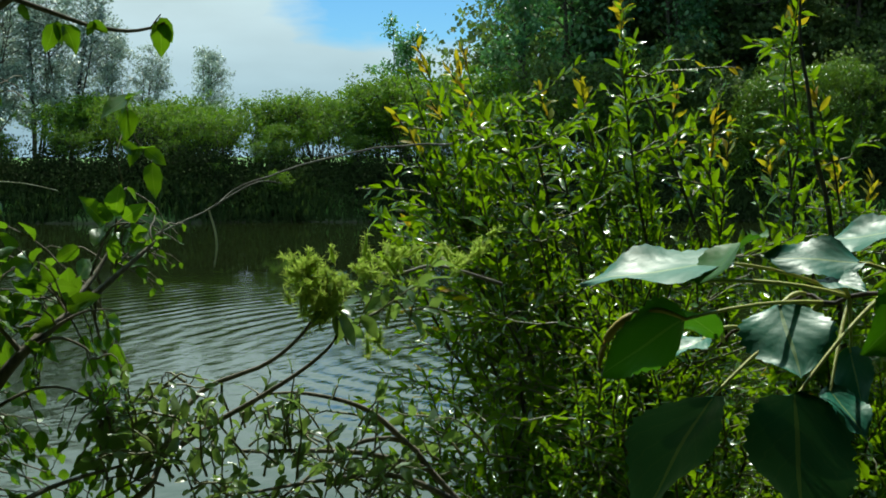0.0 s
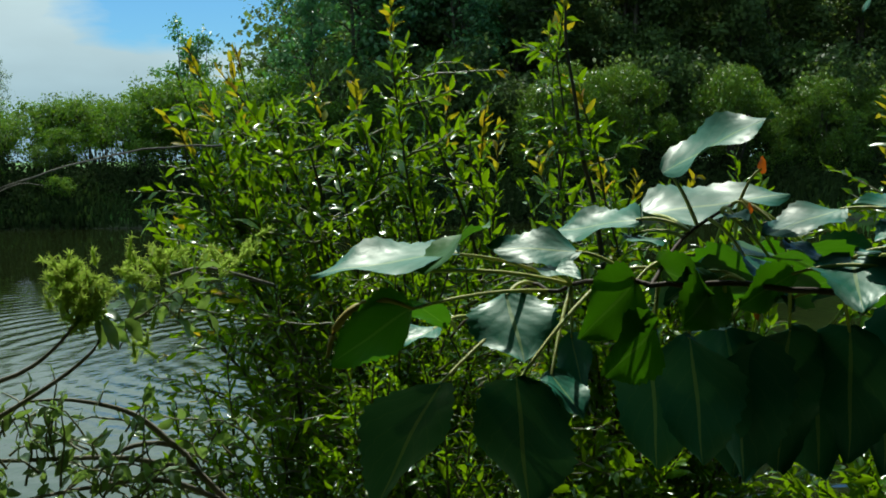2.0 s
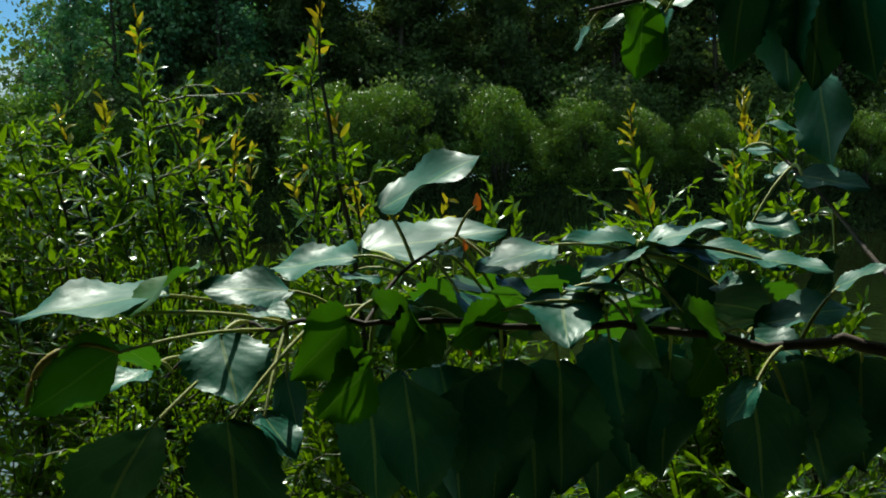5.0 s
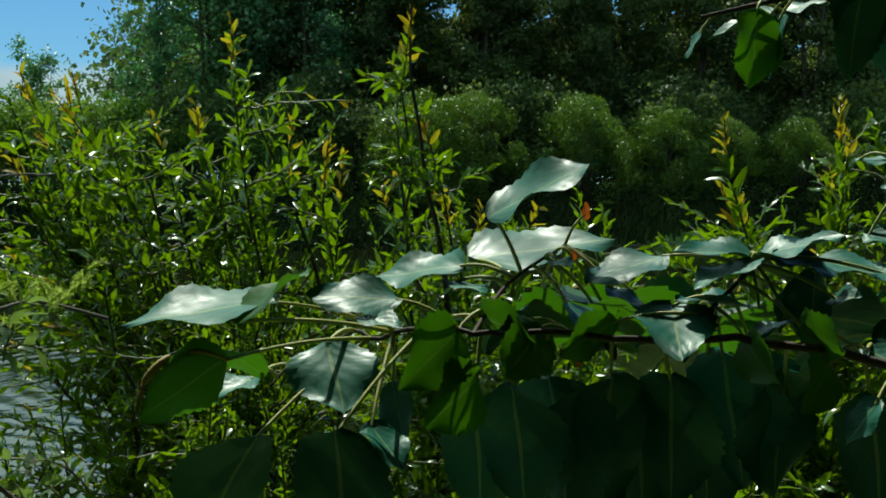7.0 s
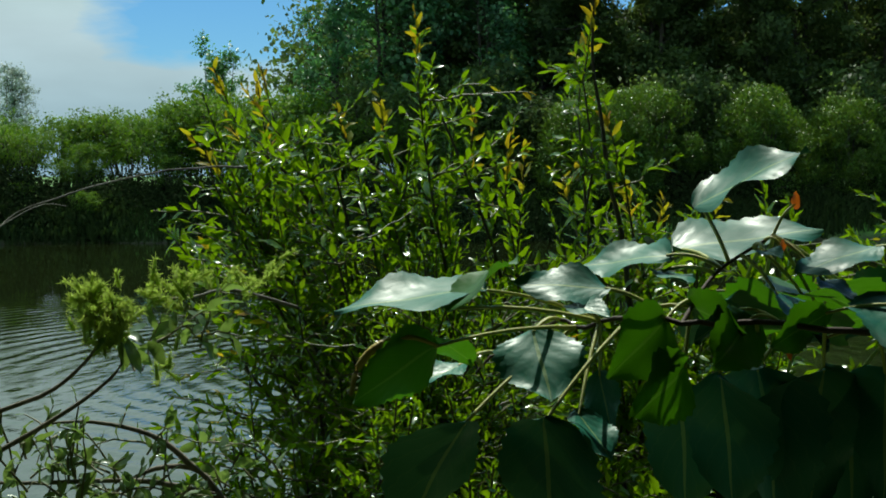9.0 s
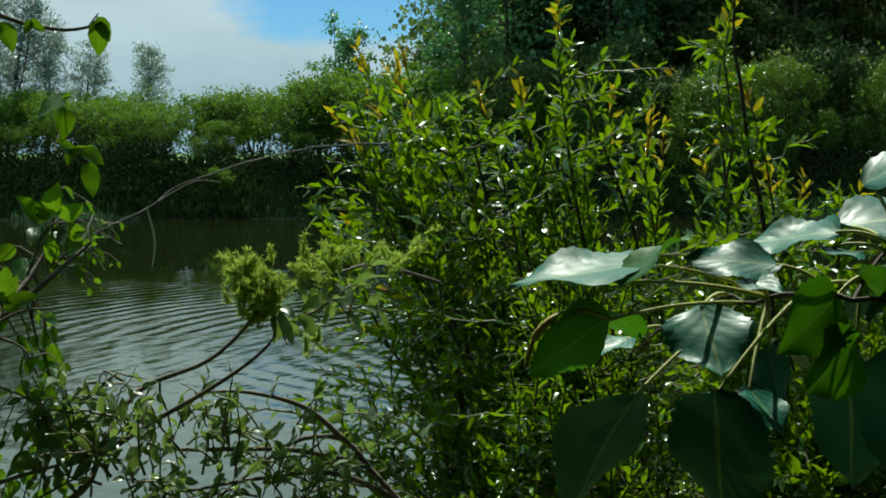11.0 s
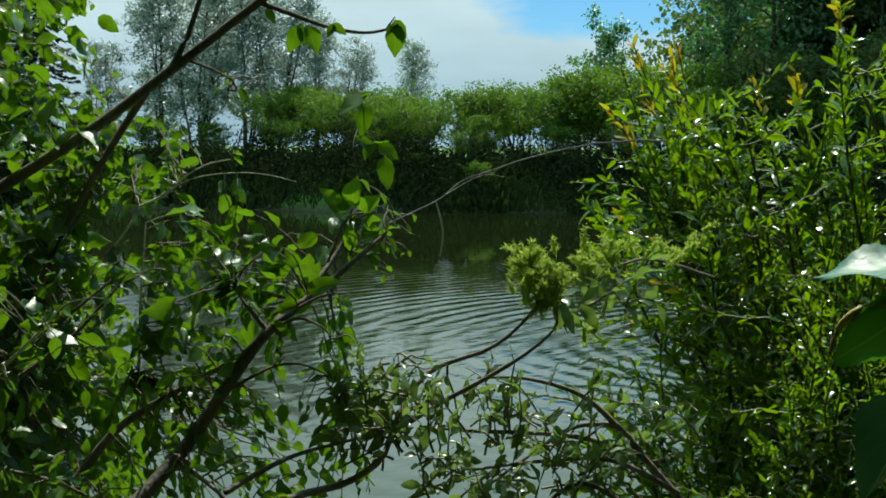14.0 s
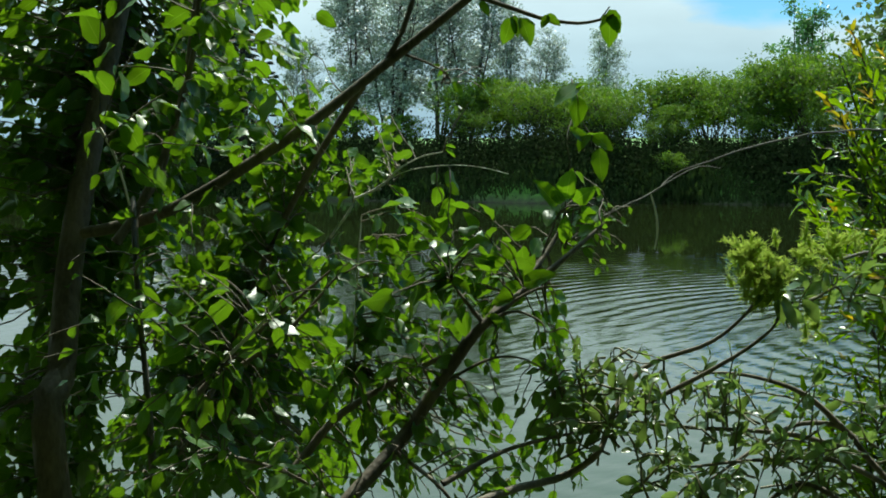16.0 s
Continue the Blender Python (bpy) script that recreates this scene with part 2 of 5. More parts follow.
def water_material():
    m, n, l, b = shader("pond_water")
    tc = n.new("ShaderNodeTexCoord")
    b.inputs["Base Color"].default_value = (0.010, 0.014, 0.004, 1)
    b.inputs["Roughness"].default_value, b.inputs["IOR"].default_value = 0.03, 1.333
    heights = None
    for scale, rot, stretch, amount, detail in ((5.0, -22, (1.0, 5.0, 1.0), 0.30, 3.0), (11.0, -60, (1.0, 2.2, 1.0), 0.10, 3.0), (0.4, 10, (1.0, 2.0, 1.0), 0.7, 1.0)):
        mp, tx = n.new("ShaderNodeMapping"), n.new("ShaderNodeTexNoise")
        mp.vector_type = "TEXTURE"
        mp.inputs["Rotation"].default_value, mp.inputs["Scale"].default_value = (0, 0, radians(rot)), stretch
        tx.inputs["Scale"].default_value, tx.inputs["Detail"].default_value, tx.inputs["Roughness"].default_value = scale, detail, 0.45
        l.new(tc.outputs["Object"], mp.inputs["Vector"])
        l.new(mp.outputs[0], tx.inputs["Vector"])
        term = math_node(n, l, "MULTIPLY", tx.outputs["Fac"], amount)
        heights = term if heights is None else math_node(n, l, "ADD", heights, term)
    ring, swell = n.new("ShaderNodeMapping"), n.new("ShaderNodeTexWave")
    ring.inputs["Location"].default_value = (-2.5, -15.2, 0.0)
    swell.wave_type, swell.rings_direction = "RINGS", "SPHERICAL"
    for key, value in (("Scale", 0.95), ("Distortion", 3.0), ("Detail", 2.0), ("Detail Scale", 0.7)):
        swell.inputs[key].default_value = value
    l.new(tc.outputs["Object"], ring.inputs["Vector"])
    l.new(ring.outputs[0], swell.inputs["Vector"])
    heights = math_node(n, l, "ADD", heights, math_node(n, l, "MULTIPLY", swell.outputs["Fac"], 0.10))
    gust = n.new("ShaderNodeTexNoise")
    gust.inputs["Scale"].default_value, gust.inputs["Detail"].default_value = 0.11, 2.0
    l.new(tc.outputs["Object"], gust.inputs["Vector"])
    calm = n.new("ShaderNodeMapRange")
    calm.inputs["From Min"].default_value, calm.inputs["From Max"].default_value = 0.35, 0.65
    calm.inputs["To Min"].default_value, calm.inputs["To Max"].default_value = 0.4, 1.0
    l.new(gust.outputs["Fac"], calm.inputs["Value"])
    bump = n.new("ShaderNodeBump")
    bump.inputs["Distance"].default_value = 0.065
    spot, lee = n.new("ShaderNodeSeparateXYZ"), n.new("ShaderNodeMapRange")
    lee.inputs["From Min"].default_value, lee.inputs["From Max"].default_value = 18.0, 25.5
    lee.inputs["To Min"].default_value, lee.inputs["To Max"].default_value = 1.0, 0.012
    open_water = n.new("ShaderNodeMapRange")
    open_water.inputs["From Min"].default_value, open_water.inputs["From Max"].default_value = 9.0, 17.0
    open_water.inputs["To Min"].default_value, open_water.inputs["To Max"].default_value = 0.36, 1.25
    l.new(spot.outputs["Y"], open_water.inputs["Value"])
    l.new(tc.outputs["Object"], spot.inputs[0])
    l.new(spot.outputs["Y"], lee.inputs["Value"])
    l.new(math_node(n, l, "MULTIPLY", math_node(n, l, "MULTIPLY", calm.outputs["Result"], lee.outputs["Result"]), open_water.outputs["Result"]), bump.inputs["Strength"])
    l.new(heights, bump.inputs["Height"])
    l.new(bump.outputs["Normal"], b.inputs["Normal"])
    return m


def ground_material():
    m, n, l, b = shader("bank_and_meadow")
    tc, geo = n.new("ShaderNodeTexCoord"), n.new("ShaderNodeNewGeometry")
    big, small = n.new("ShaderNodeTexNoise"), n.new("ShaderNodeTexNoise")
    big.inputs["Scale"].default_value, small.inputs["Scale"].default_value = 0.25, 6.0
    big.inputs["Detail"].default_value = small.inputs["Detail"].default_value = 6
    for t in (big, small):
        l.new(tc.outputs["Object"], t.inputs["Vector"])
    fac = math_node(n, l, "ADD", math_node(n, l, "MULTIPLY", big.outputs["Fac"], 0.5), math_node(n, l, "MULTIPLY", small.outputs["Fac"], 0.5))
    grass = ramp(n, [(0.3, (0.045, 0.10, 0.018)), (0.55, (0.085, 0.19, 0.025)), (0.75, (0.14, 0.22, 0.05))])
    mud = ramp(n, [(0.3, (0.020, 0.016, 0.010)), (0.7, (0.052, 0.040, 0.027))])
    l.new(fac, grass.inputs["Fac"])
    l.new(fac, mud.inputs["Fac"])
    cut = n.new("ShaderNodeSeparateXYZ")
    l.new(geo.outputs["Position"], cut.inputs[0])
    edge = n.new("ShaderNodeMapRange")
    edge.inputs["From Min"].default_value, edge.inputs["From Max"].default_value = 0.10, 0.45
    l.new(math_node(n, l, "ADD", cut.outputs["Z"], math_node(n, l, "MULTIPLY", small.outputs["Fac"], 0.2)), edge.inputs["Value"])
    mix = n.new("ShaderNodeMix")
    mix.data_type = "RGBA"
    l.new(edge.outputs["Result"], mix.inputs["Factor"])
    l.new(mud.outputs["Color"], mix.inputs["A"])
    l.new(grass.outputs["Color"], mix.inputs["B"])
    # Mud colour over the near bank stands in for plant shade, weakens bounce.
    near_shade = n.new("ShaderNodeMapRange")
    near_shade.inputs["From Min"].default_value, near_shade.inputs["From Max"].default_value = 7.0, 14.0
    near_shade.inputs["To Min"].default_value = 0.3
    l.new(cut.outputs["Y"], near_shade.inputs["Value"])
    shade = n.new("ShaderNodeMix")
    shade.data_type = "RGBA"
    l.new(near_shade.outputs["Result"], shade.inputs["Factor"])
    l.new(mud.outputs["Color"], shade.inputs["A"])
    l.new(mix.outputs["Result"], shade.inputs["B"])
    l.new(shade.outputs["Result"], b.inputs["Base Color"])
    bump = n.new("ShaderNodeBump")
    bump.inputs["Strength"].default_value, bump.inputs["Distance"].default_value = 0.6, 0.06
    l.new(small.outputs["Fac"], bump.inputs["Height"])
    l.new(bump.outputs["Normal"], b.inputs["Normal"])
    b.inputs["Roughness"].default_value = 0.9
    return m


# ---- geometry helpers ----
rng = np.random.default_rng(7)


def thing(name, place, label, category, group="", kind=""):
    ob = new(name)
    ob.location, ob.empty_display_size = place, 0.1
    return tagged(ob, label, category, group, kind)


def mesh_data(name, verts, faces, material, uv=None, smooth=True, normals=None):
    """A mesh from arrays; faces all with the same number of corners."""
    verts, faces = np.asarray(verts, np.float32), np.asarray(faces, np.int32)
    me = bpy.data.meshes.new(name)
    k = faces.shape[1]
    me.vertices.add(len(verts))
    me.vertices.foreach_set("co", verts.ravel())
    me.loops.add(faces.size)
    me.loops.foreach_set("vertex_index", faces.ravel())
    me.polygons.add(len(faces))
    me.polygons.foreach_set("loop_start", np.arange(0, faces.size, k, dtype=np.int32))
    if uv is not None:
        me.uv_layers.new(name="UVMap").data.foreach_set("uv", np.asarray(uv, np.float32)[faces.ravel()].ravel())
    me.update(calc_edges=True)
    me.validate()
    if smooth:
        me.polygons.foreach_set("use_smooth", np.ones(len(me.polygons), bool))
    if normals is not None:
        me.normals_split_custom_set_from_vertices(unit(normals).tolist())
    me.materials.append(material)
    return me


def part(name, verts, faces, material, parent, label="", uv=None, smooth=True, normals=None):
    """One mesh under a thing, given in world places; the thing is not turned or scaled."""
    place = np.array(parent.location if parent.parent is None else parent.parent.location)
    ob = new(name, mesh_data(name, np.asarray(verts) - place, faces, material, uv, smooth, normals))
    ob.parent = parent
    return tagged(ob, label)


class Wood:
    """Collects tapered round branches for one mesh."""

    def __init__(self):
        self.v, self.f, self.n = [], [], 0

    def tube(self, points, radii, sides=6):
        p = np.asarray(points, float)
        r = np.interp(np.linspace(0, 1, len(p)), np.linspace(0, 1, len(radii)), radii)
        d = np.gradient(p, axis=0)
        d /= np.linalg.norm(d, axis=1, keepdims=True) + 1e-9
        ref = np.where(np.abs(d[:, 2:3]) > 0.9, np.array([[1.0, 0, 0]]), np.array([[0, 0, 1.0]]))
        a = np.cross(d, ref)
        a /= np.linalg.norm(a, axis=1, keepdims=True) + 1e-9
        b = np.cross(d, a)
        ang = np.linspace(0, 2 * math.pi, sides, endpoint=False)
        ring = p[:, None] + r[:, None, None] * (np.cos(ang)[None, :, None] * a[:, None] + np.sin(ang)[None, :, None] * b[:, None])
        i = np.arange(len(p) - 1)[:, None] * sides + np.arange(sides)[None]
        j = np.arange(len(p) - 1)[:, None] * sides + (np.arange(sides)[None] + 1) % sides
        self.v.append(ring.reshape(-1, 3))
        self.f.append(np.stack([i, j, j + sides, i + sides], -1).reshape(-1, 4) + self.n)
        self.n += len(p) * sides

    def make(self, name, material, parent, label=""):
        return part(name, np.concatenate(self.v), np.concatenate(self.f), material, parent, label)


def bow(a, b, n=8, lift=0.0, wander=0.0, side=None):
    """Points from a to b, arched upward by lift and a little crooked."""
    a, b = np.array(a, float), np.array(b, float)
    s = np.linspace(0, 1, n)[:, None]
    p = a + (b - a) * s
    p[:, 2:] += lift * 4 * s * (1 - s)
    if wander:
        k = np.cumsum(rng.normal(0, wander / n ** 0.5, (n, 3)), 0)
        p += k - s * k[-1] - (1 - s) * k[0]
    return p


def smooth_line(points, n=24):
    """A rounded line through a few places."""
    p = np.array([tuple(q) for q in points], float)
    t = np.linspace(0, len(p) - 1, n)
    out = []
    for u in t:
        i = min(int(u), len(p) - 2)
        p0, p1, p2, p3 = p[max(i - 1, 0)], p[i], p[i + 1], p[min(i + 2, len(p) - 1)]
        x = u - i
        out.append(0.5 * (2 * p1 + (p2 - p0) * x + (2 * p0 - 5 * p1 + 4 * p2 - p3) * x * x + (3 * p1 - p0 - 3 * p2 + p3) * x ** 3))
    return np.array(out)


def blade(half, segs, cols, fold=0.25, droop=0.12, saw=0.0, peak=0.4, full=0.85, wave=0.0, sway=0.0, roll=0.0, phase=0.0):
    """A leaf of length 1 along y: width profile, folded at the rib, tip bent down, margins waved and rolled. Gives places, quads, uv."""
    v, uv = [], []
    for i in range(segs + 1):
        t = i / segs
        q = t ** (math.log(0.5) / math.log(peak))
        w = half * (math.sin(math.pi * q) ** full) if 0 < i < segs else half * 0.03
        if saw and 0 < i < segs:
            w *= 1 + saw * (1 if i % 2 else -1)
        for c in range(-cols, cols + 1):
            u = c / cols
            ripple = wave * half * u * u * math.sin(phase + 10.5 * t + (1.9 if u > 0 else 0.0))
            curl = roll * half * u * abs(u) * math.sin(math.pi * t)
            v.append((u * w * (1 - 0.25 * abs(roll) * abs(u)) + sway * math.sin(2.6 * t + phase) * t, t - 0.04 * saw * abs(u), abs(u) * w * fold - droop * t * t + ripple + curl + 0.02 * math.sin(9 * t + 2 * u + phase) * half))
            uv.append((0.5 + 0.5 * u, t))
    k = 2 * cols + 1
    f = [(i * k + c, i * k + c + 1, (i + 1) * k + c + 1, (i + 1) * k + c) for i in range(segs) for c in range(k - 1)]
    return np.array(v), np.array(f), np.array(uv)


WILLOW_BLADE = [blade(h, 5, 1, fo, dr, 0, pk, 0.72, wv, sw, ro, ph) for h, fo, dr, pk, wv, sw, ro, ph in (
    (0.155, 0.30, 0.22, 0.46, 0.20, 0.03, 0.3, 0.0), (0.17, 0.55, 0.30, 0.50, 0.30, -0.05, -0.4, 1.0), (0.14, 0.15, 0.10, 0.44, 0.25, 0.06, 0.5, 2.1),
    (0.18, 0.40, 0.42, 0.52, 0.15, -0.02, 0.2, 3.0), (0.15, 0.70, 0.05, 0.48, 0.35, 0.08, -0.3, 4.2))]
SALLOW_BLADE = [blade(h, 6, 1, fo, dr, 0.02, pk, 0.78, wv, sw, ro, ph) for h, fo, dr, pk, wv, sw, ro, ph in (
    (0.22, 0.30, 0.18, 0.46, 0.16, 0.03, 0.2, 0.0), (0.25, 0.45, 0.26, 0.50, 0.22, -0.05, -0.3, 1.0), (0.20, 0.15, 0.10, 0.44, 0.18, 0.06, 0.3, 2.1), (0.26, 0.35, 0.34, 0.52, 0.14, -0.02, 0.2, 3.0))]
BROAD_BLADE = [blade(h, 7, 1, fo, dr, 0.05, pk, 0.8, wv, sw, ro, ph) for h, fo, dr, pk, wv, sw, ro, ph in (
    (0.29, 0.25, 0.14, 0.40, 0.10, 0.02, 0.1, 0.0), (0.32, 0.38, 0.20, 0.40, 0.14, -0.03, -0.15, 1.2), (0.26, 0.12, 0.08, 0.38, 0.12, 0.03, 0.2, 2.4), (0.30, 0.45, 0.24, 0.42, 0.14, 0.02, -0.1, 3.7))]
FAR_BLADE = (np.array([(0, 0, 0), (0.24, 0.5, 0.05), (0, 1, -0.05), (-0.24, 0.5, 0.05)]), np.array([(0, 1, 2, 3)]), np.array([(0.5, 0), (1, 0.5), (0.5, 1), (0, 0.5)]))
BUSHY_BLADE = (np.array([(0, 0, 0), (0.38, 0.5, 0.08), (0, 1, -0.05), (-0.38, 0.5, 0.08)]), np.array([(0, 1, 2, 3)]), np.array([(0.5, 0), (1, 0.5), (0.5, 1), (0, 0.5)]))
GRASS_BLADE = (np.array([(-0.02, 0, 0), (0.02, 0, 0), (0.015, 0.6, -0.05), (0.0, 1, -0.25), (-0.015, 0.6, -0.05)]), np.array([(0, 1, 2, 4), (4, 2, 3, 3)]), np.array([(0.4, 0), (0.6, 0), (0.6, 0.6), (0.5, 1), (0.4, 0.6)]))


def frames_for(d, up):
    """Axes (across, along, normal) for many leaves with directions d and rough normals up."""
    d = d / (np.linalg.norm(d, axis=1, keepdims=True) + 1e-9)
    x = np.cross(d, up)
    x /= np.linalg.norm(x, axis=1, keepdims=True) + 1e-9
    return np.stack([x, d, np.cross(x, d)], 2)


def leaves_mesh(shape, pos, axes, size):
    """Many leaves in one mesh; shape is one blade or a list of blades that take turns."""
    kinds = shape if isinstance(shape, list) else [shape]
    _, f, uv = kinds[0]
    v = np.array([k[0] for k in kinds])[np.arange(len(pos)) * 7 % len(kinds)]
    w = np.einsum("nij,nvj->nvi", axes, v) * size[:, None, None] + pos[:, None]
    faces = (f[None] + (np.arange(len(pos)) * v.shape[1])[:, None, None]).reshape(-1, f.shape[1])
    return w.reshape(-1, 3), faces, np.tile(uv, (len(pos), 1))


class Leaves:
    """Collects single leaves: place, direction, normal, length."""

    def __init__(self):
        self.p, self.d, self.u, self.s = [], [], [], []

    def add(self, p, d, u, s):
        self.p.append(np.atleast_2d(p)), self.d.append(np.atleast_2d(d)), self.u.append(np.atleast_2d(u)), self.s.append(np.atleast_1d(s))

    def arrays(self):
        p, d, u, s = (np.concatenate(a) for a in (self.p, self.d, self.u, self.s))
        return p, frames_for(d, u), s

    def make(self, name, shape, material, parent, label="", singles=0, single_name="leaf", soft=None):
        """The leaves that stand nearest the bank path become objects of their own; the rest is one mesh."""
        p, axes, s = self.arrays()
        order = np.argsort(np.linalg.norm(p - np.array(EYE), axis=1))
        own, rest = order[:singles], order[singles:]
        if len(own):
            mes = [mesh_data(single_name, k[0], k[1], material, k[2]) for k in (shape if isinstance(shape, list) else [shape])]
            place = np.array(parent.location)
            for i in own:
                ob = new(single_name, mes[i % len(mes)])
                ob.parent = parent
                m = Matrix(axes[i].tolist()).to_4x4() @ Matrix.Scale(float(s[i]), 4)
                m.translation = Vector((p[i] - place).tolist())
                ob.matrix_basis = m
        if len(rest):
            v, f, uv = leaves_mesh(shape, p[rest], axes[rest], s[rest])
            tagged(part(name, v, f, material, parent, label, uv, normals=None if soft is None else np.repeat(soft[rest], len(shape[0]), 0)), kind="stuff" if singles else "")


def unit(v):
    return v / (np.linalg.norm(v, axis=-1, keepdims=True) + 1e-9)


def leafy(leaves, line, spacing, length, start=0.25, splay=0.8, young=None, young_n=0, jitter=0.5, flat=0.0, upright=0.9):
    """Leaves spirally along a shoot, slanting forward, shorter near the tip."""
    seg = np.linalg.norm(np.diff(line, axis=0), axis=1)
    acc = np.concatenate([[0], np.cumsum(seg)])
    total = acc[-1]
    n = max(2, int(total * (1 - start) / spacing))
    s = np.linspace(total * start, total * 0.99, n)
    p = np.stack([np.interp(s, acc, line[:, k]) for k in range(3)], 1)
    q = np.stack([np.interp(np.minimum(s + 0.01, total), acc, line[:, k]) for k in range(3)], 1)
    p0 = np.stack([np.interp(s - 0.01, acc, line[:, k]) for k in range(3)], 1)
    d = unit(q - p0)
    a = unit(np.cross(d, np.array([0.31, 0.2, 0.93])))
    b = np.cross(d, a)
    ang = np.arange(n) * 2.4 + rng.uniform(0, 6.28)
    out = np.cos(ang)[:, None] * a + np.sin(ang)[:, None] * b
    sp = np.linspace(splay, splay * 0.45, n)[:, None]
    dirs = unit(d * (1 - 0.35 * sp) + out * sp + rng.normal(0, jitter * 0.4, (n, 3)))
    dirs[:, 2] -= flat
    norm = unit(np.array([0, 0, 1.0]) * upright + d * 0.4 + rng.normal(0, jitter * 1.3, (n, 3)))
    size = length * rng.uniform(0.55, 1.2, n) * np.interp(np.linspace(0, 1, n), [0, 0.7, 1], [0.9, 1, 0.55])
    k = n - young_n if young is not None else n
    leaves.add(p[:k], dirs[:k], norm[:k], size[:k])
    if young is not None and young_n and k < n:
        young.add(p[k:], dirs[k:], norm[k:], size[k:] * 1.1)


# ---- ground and water ----
def ground_height(x, y):
    """Near bank, pond basin, far bank, meadow."""
    near = 4.6 + 0.5 * np.sin(x * 0.35) + 0.0035 * x * x
    far = 44.2 + 0.5 * np.sin(x * 0.21 + 1) + 0.3 * np.sin(x * 0.83)
    side = np.abs(x) - 62.0
    into = np.minimum(np.minimum(y - near, far - y), -side)
    bank = np.where(y > 30, 1.72, 0.62)
    up = bank * (1 - np.exp(-np.maximum(-into, 0) / np.where(y > 30, 1.1, 1.6)))
    down = -1.2 * (1 - np.exp(-np.maximum(into, 0) / 2.5))
    return np.where(into > 0, down, up) + np.where(into > 0, 0, 0.05 * np.sin(x * 2.1) * np.sin(y * 1.7)) * np.minimum(1, 60 / (np.abs(x) + np.abs(y) + 1))


def axis_steps(fine_lo, fine_hi, step, reach):
    a = list(np.arange(fine_lo, fine_hi, step))
    k, s = fine_hi, step
    while k < reach:
        a.append(k)
        s *= 1.35
        k += s
    k, s = fine_lo, step
    low = []
    while k > -reach:
        s *= 1.35
        k -= s
        low.append(k)
    return np.array(low[::-1] + a)


gx, gy = axis_steps(-40, 40, 0.8, 2500), axis_steps(-4, 50, 0.4, 2500)
GX, GY = np.meshgrid(gx, gy)
gv = np.stack([GX, GY, ground_height(GX, GY)], -1).reshape(-1, 3)
gi = np.arange((len(gy) - 1) * len(gx)).reshape(len(gy) - 1, len(gx))[:, :-1]
gf = np.stack([gi, gi + 1, gi + 1 + len(gx), gi + len(gx)], -1).reshape(-1, 4)
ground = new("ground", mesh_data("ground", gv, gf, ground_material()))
tagged(ground, "grassy pond bank and green meadow with muddy waterline", "ground", kind="structure")
wxs, wys = np.linspace(-64, 64, 65), np.linspace(1.5, 47, 40)
WX, WY = np.meshgrid(wxs, wys)
wv = np.stack([WX, WY, np.zeros_like(WX)], -1).reshape(-1, 3)
wi = np.arange(39 * 65).reshape(39, 65)[:, :-1]
wf = np.stack([wi, wi + 1, wi + 66, wi + 65], -1).reshape(-1, 4)
water = new("water", mesh_data("water", wv, wf, water_material()))
tagged(water, "dark rippled pond water reflecting sky and trees", "water", kind="structure")


def ground_z(x, y):
    return float(ground_height(np.array(float(x)), np.array(float(y))))


